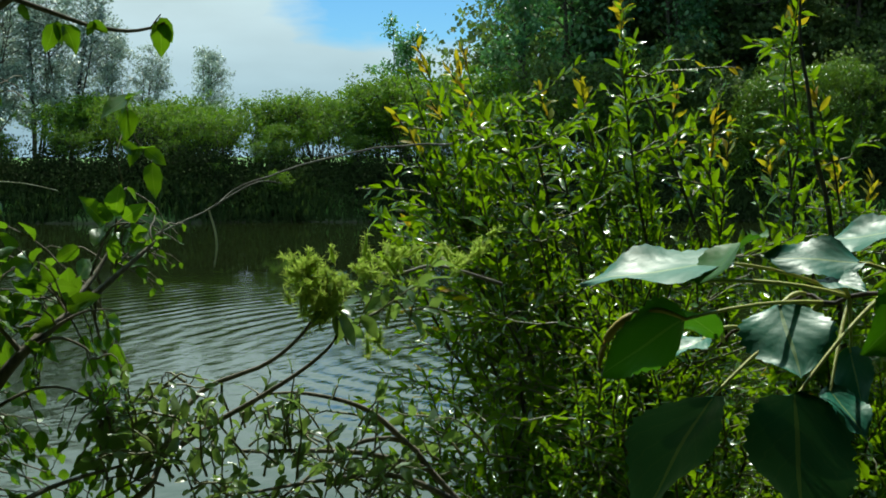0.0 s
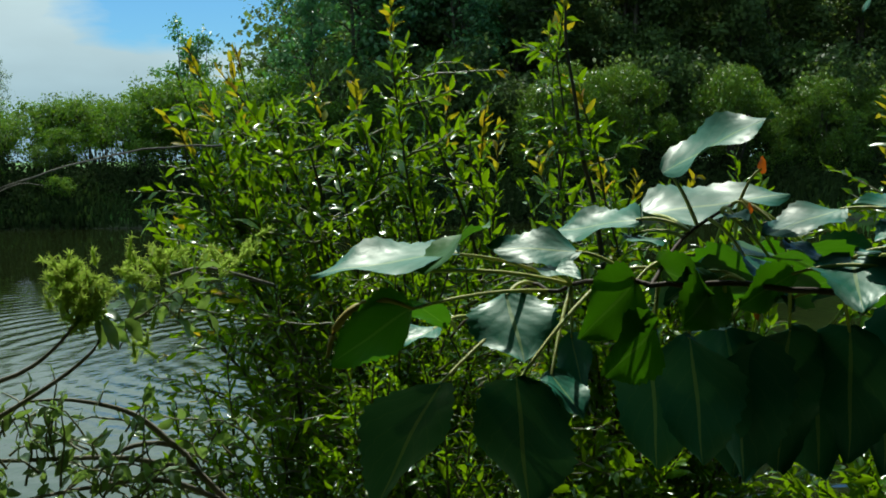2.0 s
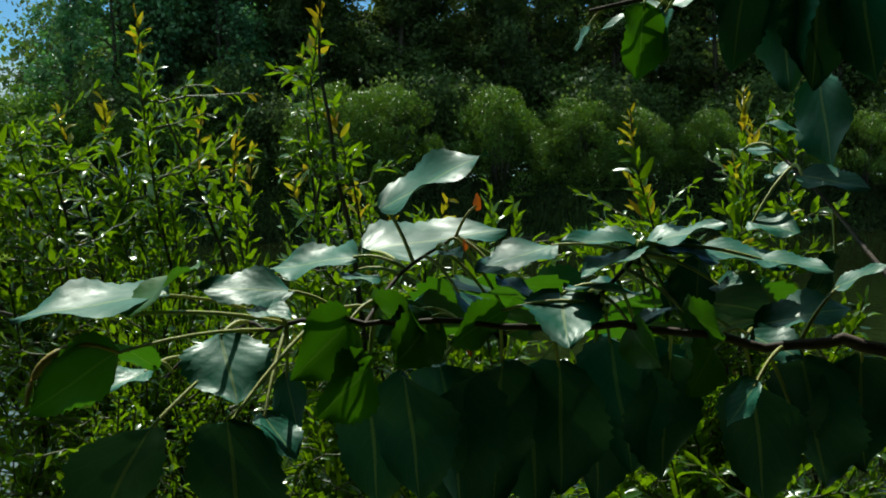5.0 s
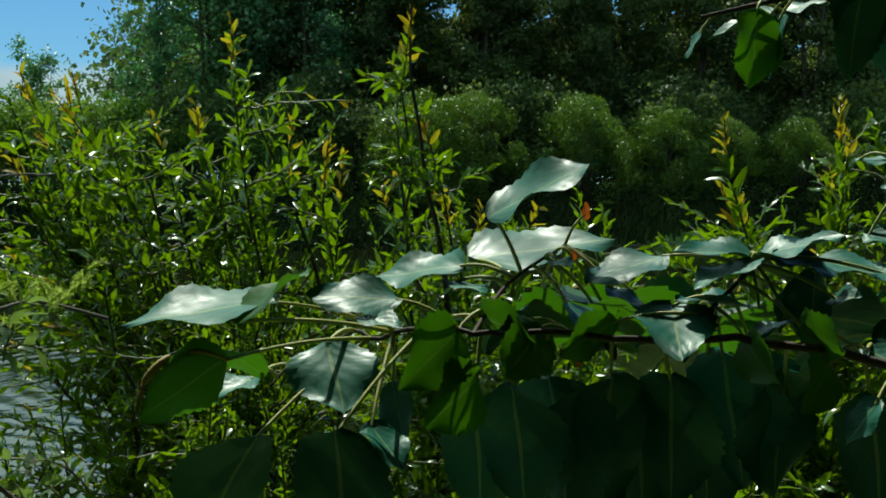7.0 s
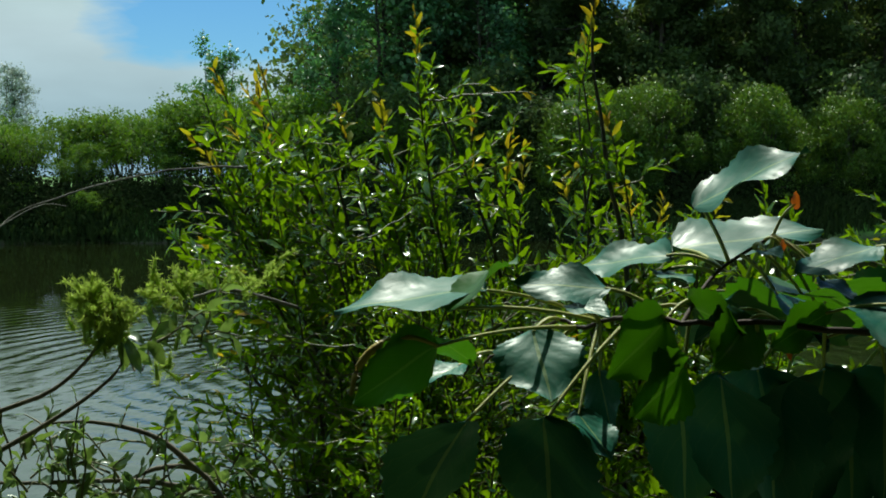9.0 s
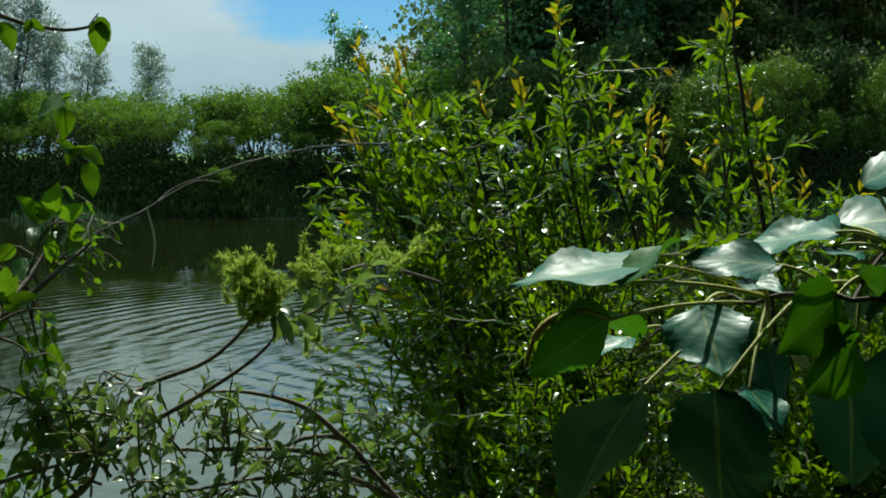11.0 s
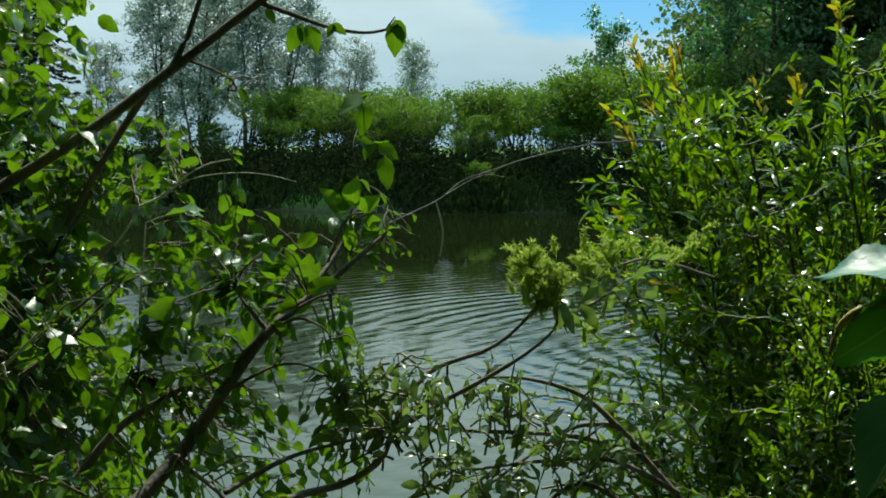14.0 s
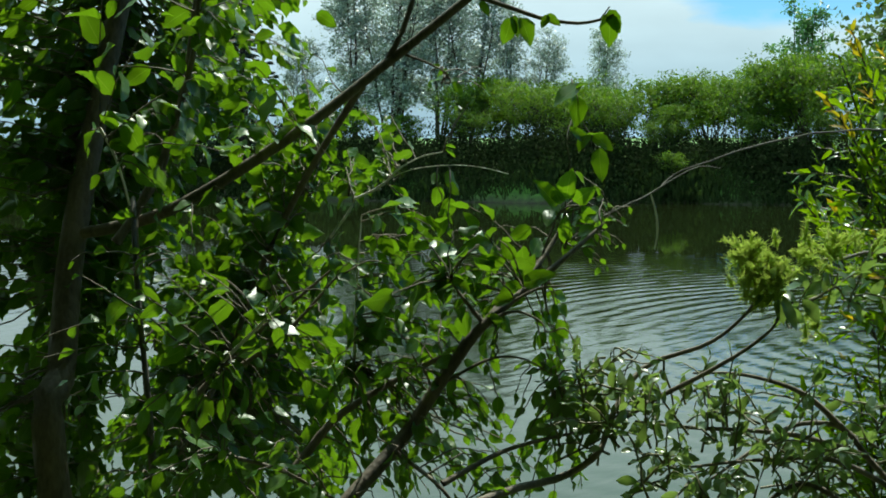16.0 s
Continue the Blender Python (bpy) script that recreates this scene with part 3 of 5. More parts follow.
# ---- far shore ----
def far_tree(name, height, stems, crown_from, radius, n_leaf, leaf, leaf_mat, bark, label, category, group="", lean=0.1, r0=0.06, clump=0.28, droop=0.0, seed=0, shape=BUSHY_BLADE, profile=(0.5, 1.0, 0.35), sparkle=0.8):
    """A tree or shrub built at the origin: stems, limbs and a crown of many small leaves in clumps."""
    global rng
    rng = np.random.default_rng(seed)
    ob = thing(name, (0, 0, 0), label, category, group)
    wood, limbs, leaves = Wood(), Wood(), Leaves()
    spots = []
    for k in range(stems):
        a = rng.uniform(0, 6.28)
        top = np.array([math.cos(a) * lean * height * rng.uniform(0.2, 1), math.sin(a) * lean * height * rng.uniform(0.2, 1), height * rng.uniform(0.78, 1.0)])
        foot = np.array([math.cos(a), math.sin(a), 0]) * (0.0 if stems == 1 else 0.10 * stems ** 0.5 * rng.uniform(0.3, 1.0)) + np.array([0, 0, -0.15])
        line = bow(foot, top, 12, 0, 0.05 * height * 0.4)
        wood.tube(line, [r0 * rng.uniform(0.8, 1.2), r0 * 0.55, r0 * 0.12], 6)
        m = int(9 + height * 1.6)
        for j in range(m):
            s = crown_from + (0.97 - crown_from) * (j + rng.uniform(0, 1)) / m
            i = min(int(s * 11), 10)
            base = line[i] + (line[i + 1] - line[i]) * (s * 11 - i)
            u = (s - crown_from) / (1 - crown_from)
            reach = radius * np.interp(u, [0, 0.45, 1], profile) * rng.uniform(0.55, 1.1)
            b = rng.uniform(0, 6.28)
            tip = base + np.array([math.cos(b) * reach, math.sin(b) * reach, reach * rng.uniform(0.15, 0.8) - droop * reach])
            limb = bow(base, tip, 6, 0.08 * reach, 0.12 * reach)
            limbs.tube(limb, [r0 * 0.28, r0 * 0.06], 4)
            for q in (0.45, 0.7, 0.9, 1.0):
                c = limb[min(int(q * 5), 5)]
                spots.append(c + rng.normal(0, clump * 0.5, 3))
        spots.append(line[-1])
    spots = np.array(spots)
    pick = rng.integers(0, len(spots), n_leaf)
    off = rng.normal(0, 1, (n_leaf, 3)) * np.array([clump, clump, clump * 0.75]) * rng.uniform(0.5, 1.2, len(spots))[pick][:, None]
    p = spots[pick] + off
    p[:, 2] = np.maximum(p[:, 2], 0.1)
    d = unit(off * 0.5 + rng.normal(0, 0.5, (n_leaf, 3)))
    out = unit(off) * 0.8 + unit(p * np.array([1, 1, 0])) * 0.5 + np.array([0, 0, 0.5])
    face = out + rng.normal(0, 0.55, (n_leaf, 3))
    leaves.add(p, d, face, leaf * rng.uniform(0.6, 1.25, n_leaf))
    wood.make("trunk", bark, ob)
    limbs.make("branch_work", bark, ob)["kind"] = "stuff"
    leaves.make("crown", shape, leaf_mat, ob, soft=unit(out) + sparkle * unit(face))
    return ob


def dome_bush(name, rad, height, n_leaf, leaf, material, label, group, seed):
    """A dense rounded bush: lumps of leaves over short stems."""
    global rng
    rng = np.random.default_rng(seed)
    ob = thing(name, (0, 0, 0), label, "bush", group)
    wood, leaves = Wood(), Leaves()
    lumps = []
    for k in range(84):
        a, e = rng.uniform(0, 6.28), math.asin(rng.uniform(0.02, 1))
        c = np.array([math.cos(a) * math.cos(e) * rad * 0.82, math.sin(a) * math.cos(e) * rad * 0.82, math.sin(e) * height * 0.84 + 0.1])
        lumps.append((c, rng.uniform(0.30, 0.50)))
        if k % 5 == 0:
            wood.tube(bow((c[0] * 0.08, c[1] * 0.08, -0.1), c, 7, 0.1, 0.1), [0.05, 0.012], 5)
    pick = rng.integers(0, len(lumps), n_leaf)
    centre, size = np.array([l[0] for l in lumps])[pick], np.array([l[1] for l in lumps])[pick]
    out = unit(rng.normal(0, 1, (n_leaf, 3)))
    p = centre + out * (size * rng.uniform(0.55, 1.05, n_leaf) ** 0.6)[:, None]
    p[:, 2] = np.maximum(p[:, 2], 0.05)
    leaves.add(p, unit(out * 0.6 + np.array([0, 0, 0.5]) + rng.normal(0, 0.4, (n_leaf, 3))), out + rng.normal(0, 0.5, (n_leaf, 3)), leaf * rng.uniform(0.6, 1.2, n_leaf))
    wood.make("branch_work", BARK, ob)["kind"] = "stuff"
    leaves.make("crown", FAR_BLADE, material, ob, soft=out + rng.normal(0, 0.65, (n_leaf, 3)))
    return ob


def spruce(height, seed):
    global rng
    rng = np.random.default_rng(seed)
    ob = thing("spruce", (0, 0, 0), "tall dark green spruce standing on the far bank", "tree", "far shore trees")
    wood, limbs, leaves = Wood(), Wood(), Leaves()
    line = bow((0, 0, -0.2), (0.1, 0, height), 14, 0, 0.1)
    wood.tube(line, [0.16, 0.09, 0.01], 8)
    for k in range(150):
        z = 0.9 + (height - 1.0) * k / 150
        reach = (1.7 * (1 - z / height) ** 0.8 + 0.12) * rng.uniform(0.7, 1.1)
        a = k * 2.4 + rng.uniform(-0.4, 0.4)
        tip = np.array([math.cos(a) * reach, math.sin(a) * reach, z - reach * 0.32])
        limb = bow((0, 0, z), tip, 6, -0.06 * reach, 0.02)
        limb[-1, 2] += 0.07 * reach
        limbs.tube(limb, [0.02, 0.004], 4)
        m = int(60 * reach) + 12
        s = rng.uniform(0.15, 1.0, m)
        p = np.stack([np.interp(s, np.linspace(0, 1, 6), limb[:, j]) for j in range(3)], 1)
        side = np.array([-math.sin(a), math.cos(a), 0])
        d = unit(np.array([math.cos(a), math.sin(a), -0.45]) * 0.8 + side * rng.choice([-1, 1], m)[:, None] * 0.8 + rng.normal(0, 0.2, (m, 3)))
        leaves.add(p, d, np.array([0, 0, 1.0]) + rng.normal(0, 0.4, (m, 3)), rng.uniform(0.12, 0.26, m))
    wood.make("trunk", BARK, ob)
    limbs.make("branch_work", BARK, ob)["kind"] = "stuff"
    leaves.make("needles", FAR_BLADE, NEEDLE, ob)
    return ob


def place(ob, x, y, turn=0.0, size=1.0):
    ob.location, ob.rotation_euler, ob.scale = (x, y, ground_z(x, y)), (0, 0, turn), (size, size, size)


def again(ob, x, y, turn, size, label=""):
    c = copy_thing(ob, Matrix.Identity(4))
    place(c, x, y, turn, size)
    return tagged(c, label)


HEDGE_L = "rounded green willow shrub with bare lower stems on the far bank"
hedge = [far_tree("willow_shrub", 2.75, st, cf, 1.30, n, 0.098, FAR_GREEN, BARK, HEDGE_L, "shrub", "far shore shrubs", ln, 0.026, 0.11, seed=11 + k, profile=pf) for k, (st, cf, n, ln, pf) in enumerate(((13, 0.40, 6800, 0.55, (0.4, 1.0, 0.55)), (9, 0.24, 6200, 0.42, (0.7, 1.0, 0.35)), (16, 0.50, 6200, 0.65, (0.3, 0.9, 0.7))))]
spots = [(-13.0, 47.4, 0.82), (-11.9, 48.8, 0.94), (-10.7, 46.8, 0.78), (-9.9, 48.6, 0.80), (-8.7, 47.5, 0.64), (-7.5, 46.6, 0.72), (-6.3, 48.4, 0.90), (-5.3, 46.9, 0.62), (-4.3, 48.2, 0.88), (-3.2, 47.0, 0.88), (-2.1, 48.6, 1.08), (-0.8, 47.3, 1.10), (0.8, 48.4, 1.18), (2.5, 47.2, 0.95), (4.4, 47.5, 0.85), (6.4, 47.2, 0.8), (-15.2, 48.0, 0.46), (-17.4, 47.6, 0.52), (-19.6, 47.8, 0.44), (-21.6, 47.5, 0.55),
         (-12.4, 46.3, 0.50), (-9.2, 46.2, 0.40), (-8.1, 50.5, 0.82), (-5.8, 46.2, 0.42), (-4.9, 51.0, 0.92), (-2.7, 46.2, 0.50), (-0.2, 46.1, 0.55), (-10.3, 51.5, 0.92), (-1.2, 50.8, 1.15), (1.8, 46.2, 0.6)]
for i, (x, y, s) in enumerate(spots):
    if i < 3:
        place(hedge[i], x, y, i * 1.3, s)
    else:
        again(hedge[i % 3], x, y, i * 2.1, s)

again(hedge[1], -5.3, 44.9, 0.7, 0.36, "small bright green shrub low on the far bank")
again(hedge[0], -7.4, 45.3, 2.2, 0.26, "small bright green shrub low on the far bank")

aspen = [far_tree("aspen", 7.6, 4, 0.20, 1.5, 9000, 0.108, FAR_GREY, BARK, "tall slender silvery aspen with several thin dark trunks", "tree", "far shore trees", 0.24, 0.060, 0.20, seed=31 + k, profile=(0.7, 1.0, 0.4)) for k in range(3)]
spots = [(-20.2, 50, 0.62), (-18.3, 51, 0.98), (-16.6, 50, 1.04), (-15.0, 51, 0.98), (-13.6, 50, 0.92), (-12.4, 51.5, 0.76), (-9.8, 56, 0.68), (-26, 52, 1.0), (-23.4, 50, 0.8), (-17.4, 52.5, 1.05), (-11.3, 52.0, 0.62)]
for i, (x, y, s) in enumerate(spots):
    if i < 3:
        place(aspen[i], x, y, i * 1.7, s)
    else:
        again(aspen[i % 3], x, y, i * 2.3, s, "low slender aspen standing alone behind the shrubs" if i == 6 else "")
fir = spruce(10.5, 5)
place(fir, -20.6, 45.2, 0.4, 1.0)
again(fir, -23.2, 47.0, 1.9, 0.95)

wood_trees = [far_tree("wood_tree", 13.0, 2, 0.08, 2.4, 24000, 0.17, WOOD_GREEN, BARK, "tall dark deciduous tree at the edge of the wood", "tree", "dark wood", 0.07, 0.16, 0.29, seed=51 + k, profile=(0.8, 1.0, 0.4)) for k in range(3)]
spots = [(6.4, 55.5, 0.95), (7.2, 53, 0.98), (8.8, 54.5, 1.05), (11.0, 53, 1.0), (13.2, 55, 1.08), (15.6, 53.5, 1.0), (17.8, 55, 1.05), (20.2, 53, 1.0), (22.6, 54.5, 1.1), (25.0, 53, 1.0), (27.6, 55, 1.05), (30.2, 53, 1.0), (33, 54, 1.1), (36, 53, 1.0), (39, 55, 1.0), (42, 53, 1.0),
         (7.4, 60, 1.1), (10, 60.5, 1.15), (14, 60, 1.2), (18, 61, 1.2), (22.3, 60, 1.15), (26.5, 61, 1.2), (31, 60, 1.2), (36, 61, 1.2), (41, 60, 1.2)]
for i, (x, y, s) in enumerate(spots):
    if i < 3:
        place(wood_trees[i], x, y, i * 1.1, s)
    else:
        again(wood_trees[i % 3], x, y, i * 2.7, s)
# Unseen trees added behind and beside the standpoint to block light from the sky.
screen = far_tree("thicket_tree", 6.5, 4, 0.04, 1.9, 20000, 0.13, WOOD_GREEN, BARK, "unseen leafy tree added around the path to block sky light", "tree", "near bank trees", 0.16, 0.06, 0.36, seed=65, profile=(0.9, 1.0, 0.6))
place(screen, 0.4, -2.6, 0.0, 1.0)
for i, (x, y, s) in enumerate([(-2.6, -2.2, 1.0), (3.0, -1.9, 1.0), (-4.6, -0.6, 0.9), (4.6, 0.0, 0.9), (1.6, -5.0, 1.2), (-1.6, -5.2, 1.2), (-5.4, -4.2, 1.2), (5.6, -3.8, 1.2), (1.7, -2.7, 1.0), (-1.1, -2.9, 1.0), (3.9, -1.2, 0.95), (3.8, 0.9, 0.9), (-3.9, 0.7, 0.9), (5.2, 2.2, 1.0)]):
    again(screen, x, y, i * 1.9 + 0.5, s)
# Taller unseen row, added farther back to close off the rear sky.
for i, (x, y, s) in enumerate([(-7.5, -7.0, 0.75), (-4.6, -8.6, 0.8), (-1.8, -7.6, 0.75), (1.2, -8.4, 0.8), (4.0, -7.4, 0.75), (6.8, -6.6, 0.8), (9.0, -3.4, 0.75), (-8.8, -3.2, 0.75), (9.6, 0.2, 0.7)]):
    again(wood_trees[i % 3], x, y, i * 1.7, s, "unseen tall tree added behind the bank path to block sky light")
# Unseen crowns added overhead; they shade the near leaves and the trees behind.
canopy = far_tree("canopy_tree", 6.6, 3, 0.52, 2.0, 26000, 0.12, WOOD_GREEN, BARK, "unseen overhanging tree added above the path to cast shade", "tree", "near bank trees", 0.10, 0.06, 0.36, seed=66, profile=(0.9, 1.0, 0.6))
place(canopy, 0.6, -1.5, 0.0, 1.0)
for i, (x, y, s) in enumerate([(-1.5, -1.7, 1.0), (2.5, -1.2, 1.0), (-1.7, -0.7, 1.3), (1.8, -0.8, 1.32), (0.2, -1.3, 1.35), (3.8, -0.9, 1.3), (-3.7, -1.0, 1.3), (0.9, -2.4, 1.2), (2.9, -2.2, 1.3), (-0.8, -2.6, 1.25), (4.9, -0.4, 1.3)]):
    again(canopy, x, y, i * 2.1 + 1.0, s)
under = far_tree("understory_shrub", 3.6, 6, 0.05, 1.7, 5200, 0.15, WOOD_GREEN, BARK, "dark dense shrub under the edge of the wood", "shrub", "dark wood", 0.30, 0.04, 0.34, seed=61, profile=(1.0, 1.0, 0.5))
place(under, 4.0, 48.6, 0, 1.0)
for i in range(19):
    again(under, 6.0 + 2.0 * i, 48.4 + 0.9 * math.sin(i * 2.3), i * 2.2, 0.95 + 0.25 * math.sin(i * 1.7))
for i in range(14):
    again(under, 4.0 + 3.3 * i, 63.0 + 0.9 * math.sin(i * 2.3), i * 2.2, 2.1)
lone = far_tree("poplar", 6.7, 4, 0.25, 1.35, 3600, 0.15, FAR_POPLAR, BARK, "dark leafy poplar rising behind the shrubs", "tree", "far shore trees", 0.16, 0.06, 0.17, seed=72, profile=(1.0, 0.8, 0.25))
place(lone, -1.75, 60, 0.3, 0.98)
edge_poplar = far_tree("poplar", 8.6, 2, 0.16, 1.5, 4600, 0.145, FAR_POPLAR, BARK, "tall leafy poplar at the edge of the dark wood", "tree", "far shore trees", 0.06, 0.10, 0.20, seed=71, profile=(0.8, 1.0, 0.5))
place(edge_poplar, 3.1, 50.5, 1.3, 1.15)
for i, (x, y, s) in enumerate([(4.4, 51.5, 1.3), (5.5, 51.0, 1.35), (6.9, 51.6, 1.3), (8.2, 51.0, 1.2)]):
    again(edge_poplar, x, y, 3.3 + 2.0 * i, s)

domes = [dome_bush("round_bush", 1.95, 3.6, 36000, 0.080, ROUND_GREEN, "dense rounded dark green bush on the far bank", "round bushes", 81 + k) for k in range(2)]
spots = [(11.5, 45.7, 1.16), (17.3, 46.0, 1.10), (20.6, 46.2, 1.0), (23.0, 46.4, 0.88), (13.3, 46.0, 1.10), (26.0, 46.4, 0.9), (29.5, 46.4, 1.0), (8.2, 47.0, 0.6), (33.0, 46.6, 0.95), (36.6, 46.6, 1.0)]
for i, (x, y, s) in enumerate(spots):
    if i < 2:
        place(domes[i], x, y, i * 1.1, s)
    else:
        again(domes[i % 2], x, y, i * 2.7, s)


def undergrowth():
    """Tall grass, nettles and low brush along the far waterline."""
    global rng
    rng = np.random.default_rng(91)
    n = 46000
    x, y = rng.uniform(-36, 42, n), 43.6 + rng.gamma(2.2, 0.6, n)
    z = ground_height(x, y)
    keep = z > -0.05
    x, y, z = x[keep], y[keep], z[keep]
    n = len(x)
    grass = Leaves()
    tall = 0.35 + 0.5 * np.abs(np.sin(x * 0.9) * np.sin(x * 0.37 + 1)) + rng.uniform(0, 0.25, n)
    grass.add(np.stack([x, y, z - 0.03], 1), np.stack([rng.normal(0, 0.25, n), rng.normal(-0.1, 0.25, n), np.ones(n)], 1), rng.normal(0, 1, (n, 3)) * np.array([1, 1, 0.1]), tall)
    p, ax, s = grass.arrays()
    v, f, uv = leaves_mesh((GRASS_BLADE[0] * np.array([2.2, 1, 1]), GRASS_BLADE[1][:1], GRASS_BLADE[2]), p, ax, s)
    ob = new("bank_grass", mesh_data("bank_grass", v, f, GRASS, uv))
    tagged(ob, "tall dark grass hanging over the far waterline", "grass", kind="stuff")
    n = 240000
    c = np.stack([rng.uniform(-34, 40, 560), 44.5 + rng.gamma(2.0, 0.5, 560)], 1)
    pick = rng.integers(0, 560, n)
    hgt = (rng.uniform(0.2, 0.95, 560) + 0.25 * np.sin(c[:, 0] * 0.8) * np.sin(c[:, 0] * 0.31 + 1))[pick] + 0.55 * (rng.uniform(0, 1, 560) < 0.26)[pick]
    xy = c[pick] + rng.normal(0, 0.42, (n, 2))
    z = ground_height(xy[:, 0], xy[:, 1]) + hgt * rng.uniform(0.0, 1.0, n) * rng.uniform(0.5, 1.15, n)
    # The bank's shade is built in: leaf faces and normals turn from the sun.
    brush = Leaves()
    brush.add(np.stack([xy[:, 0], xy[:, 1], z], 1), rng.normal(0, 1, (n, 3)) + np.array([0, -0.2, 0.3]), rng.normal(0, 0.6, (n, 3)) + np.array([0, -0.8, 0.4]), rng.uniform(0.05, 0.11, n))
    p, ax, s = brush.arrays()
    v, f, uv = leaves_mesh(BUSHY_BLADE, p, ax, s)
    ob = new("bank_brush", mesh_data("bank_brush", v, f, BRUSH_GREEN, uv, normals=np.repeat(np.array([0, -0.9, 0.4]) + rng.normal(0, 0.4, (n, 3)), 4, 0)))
    tagged(ob, "low brush and nettles covering the far bank, turned from the sun to look shaded", "undergrowth", kind="stuff")


undergrowth()


# ---- willows on the near bank ----
def willow(name, label, root, tips, fill, fill_n, leaf, seed, singles=0, spacing=0.0148, lateral=(0.15, 0.31), laterals=10, stem_r=0.011, low_fill=None):
    """A many-stemmed willow: stems rise from the root to the outer tips, and side shoots with narrow leaves fill it.
    tips: places of the outermost shoots and how far up their leaves begin; fill: a function that gives places inside the crown."""
    global rng
    rng = np.random.default_rng(seed)
    ob = thing(name, root, label, "willow bush", "near bank willows")
    twigs, leaves, young = Wood(), Leaves(), Leaves()
    root = np.array(root)
    if low_fill:
        fill_low, low_n = low_fill
    else:
        fill_low, low_n = fill, 0
    mains = [(np.array(fill_low()), False, 0.3) for _ in range(low_n)] + [(np.array(t[0]), True, t[1]) for t in tips] + [(np.array(fill()), False, 0.36) for _ in range(fill_n)]
    full = leaf
    for k, (tip, outer, low) in enumerate(mains):
        leaf = full * (0.72 if k < low_n else 1.0)
        foot = root + np.array([rng.normal(0, 0.11), rng.normal(0, 0.12), -0.05])
        foot[0] += (0.35 if tip[0] > root[0] else 0.02) * (tip[0] - root[0])
        span = np.linalg.norm(tip - foot)
        line = bow(foot, tip, 14, 0.0, 0.05 * span)
        rise = np.linspace(0, 1, 14)
        line[:, :2] += (tip - foot)[:2] * (rise ** 1.7 - rise)[:, None]
        stem = Wood()
        stem.tube(line, [stem_r * rng.uniform(0.7, 1.2), stem_r * 0.6, 0.0016], 6)
        stem.make("stem", BARK, ob)
        top = line[9 if low < 0.7 else 12:]
        leafy(leaves, smooth_line(top, 16), spacing * 0.7, leaf * 1.1, 0.05, 0.75, young, rng.integers(6, 14) if outer and tip[2] > 2.04 and rng.uniform() < 0.7 else 0, jitter=0.7)
        for j in range(int(laterals * (1.25 if outer else 1.0))):
            s = rng.uniform(low, 0.97)
            i = int(s * 13)
            base = line[i]
            a = rng.uniform(0, 6.28)
            reach = rng.uniform(*lateral) * (1.25 - 0.6 * s) * (1.3 if low < 0.7 else 0.7)
            fwd = unit(line[min(i + 1, 13)] - line[i - 1])
            out = np.array([math.cos(a), math.sin(a) * 0.9, rng.uniform(-0.3, 0.4)])
            end = base + unit(fwd * 0.3 + out * 1.0) * reach
            tw = bow(base, end, 7, rng.uniform(-0.02, 0.02), 0.02)
            twigs.tube(tw, [0.0028, 0.001], 4)
            leafy(leaves, tw, spacing, leaf * rng.uniform(0.75, 1.05), 0.12, 0.8, young, rng.integers(1, 4) if rng.uniform() < 0.14 and outer else 0, jitter=0.8)
    twigs.make("twig_work", GREEN_BARK, ob)["kind"] = "stuff"
    leaves.make("foliage", WILLOW_BLADE, WILLOW, ob, singles=singles)
    if young.p:
        young.make("young_foliage", WILLOW_BLADE, YOUNG, ob, "coppery yellow young leaves at the shoot tips")
    return ob


def box_of_bearings(az, el, dist):
    """Places in a stretch of the view from the standpoint; the lower ones lean out towards it."""
    def pick():
        e = rng.uniform(*el)
        u = (e - el[0]) / (el[1] - el[0])
        return bearing(rng.uniform(*az), e, dist[0] + (dist[1] - dist[0]) * u + rng.uniform(-0.15, 0.15))
    return pick


tips_a = [(bearing(*b), 0.58) for i, b in enumerate([
    (-1.05, 4.52, 3.197), (0.07, 3.73, 3.397), (0.80, 4.54, 3.598), (-2.01, 1.81, 3.197), (-3.02, -2.12, 3.397), (-2.21, -0.60, 3.597), (2.22, 2.37, 3.199), (3.88, 2.90, 3.399),
    (5.68, 3.36, 3.600), (7.26, 6.64, 3.200), (7.81, 4.83, 3.401), (9.06, 4.13, 3.601), (11.18, 2.06, 3.202), (11.73, 1.37, 3.403), (9.63, 2.98, 3.602), (1.28, 1.68, 3.198),
    (0.98, 2.15, 3.398), (-0.45, 1.01, 3.598), (-1.52, 3.49, 3.197), (-0.64, 2.51, 3.397), (0.63, 3.97, 3.598), (-1.34, 0.30, 3.197), (0.02, -0.63, 3.398), (3.10, 1.69, 3.599)])]
tips_a += [(bearing(*b, 2.95 + 0.1 * (i % 3)), 0.82) for i, b in enumerate([(2.19, -3.99), (2.67, -2.11), (3.37, -3.53), (1.51, -1.17)])]
low_a = box_of_bearings((5.2, 11.5), (-14.5, -2.5), (2.35, 3.0))
zone_a = box_of_bearings((3.9, 10.2), (-13.5, 2.0), (2.8, 3.55))
willow_main = willow("willow_bush", "leafy green willow bush with coppery shoot tips on the near bank", (0.50, 3.5, ground_z(0.50, 3.5)), tips_a, zone_a, 42, 0.051, 101, 300, low_fill=(low_a, 60))
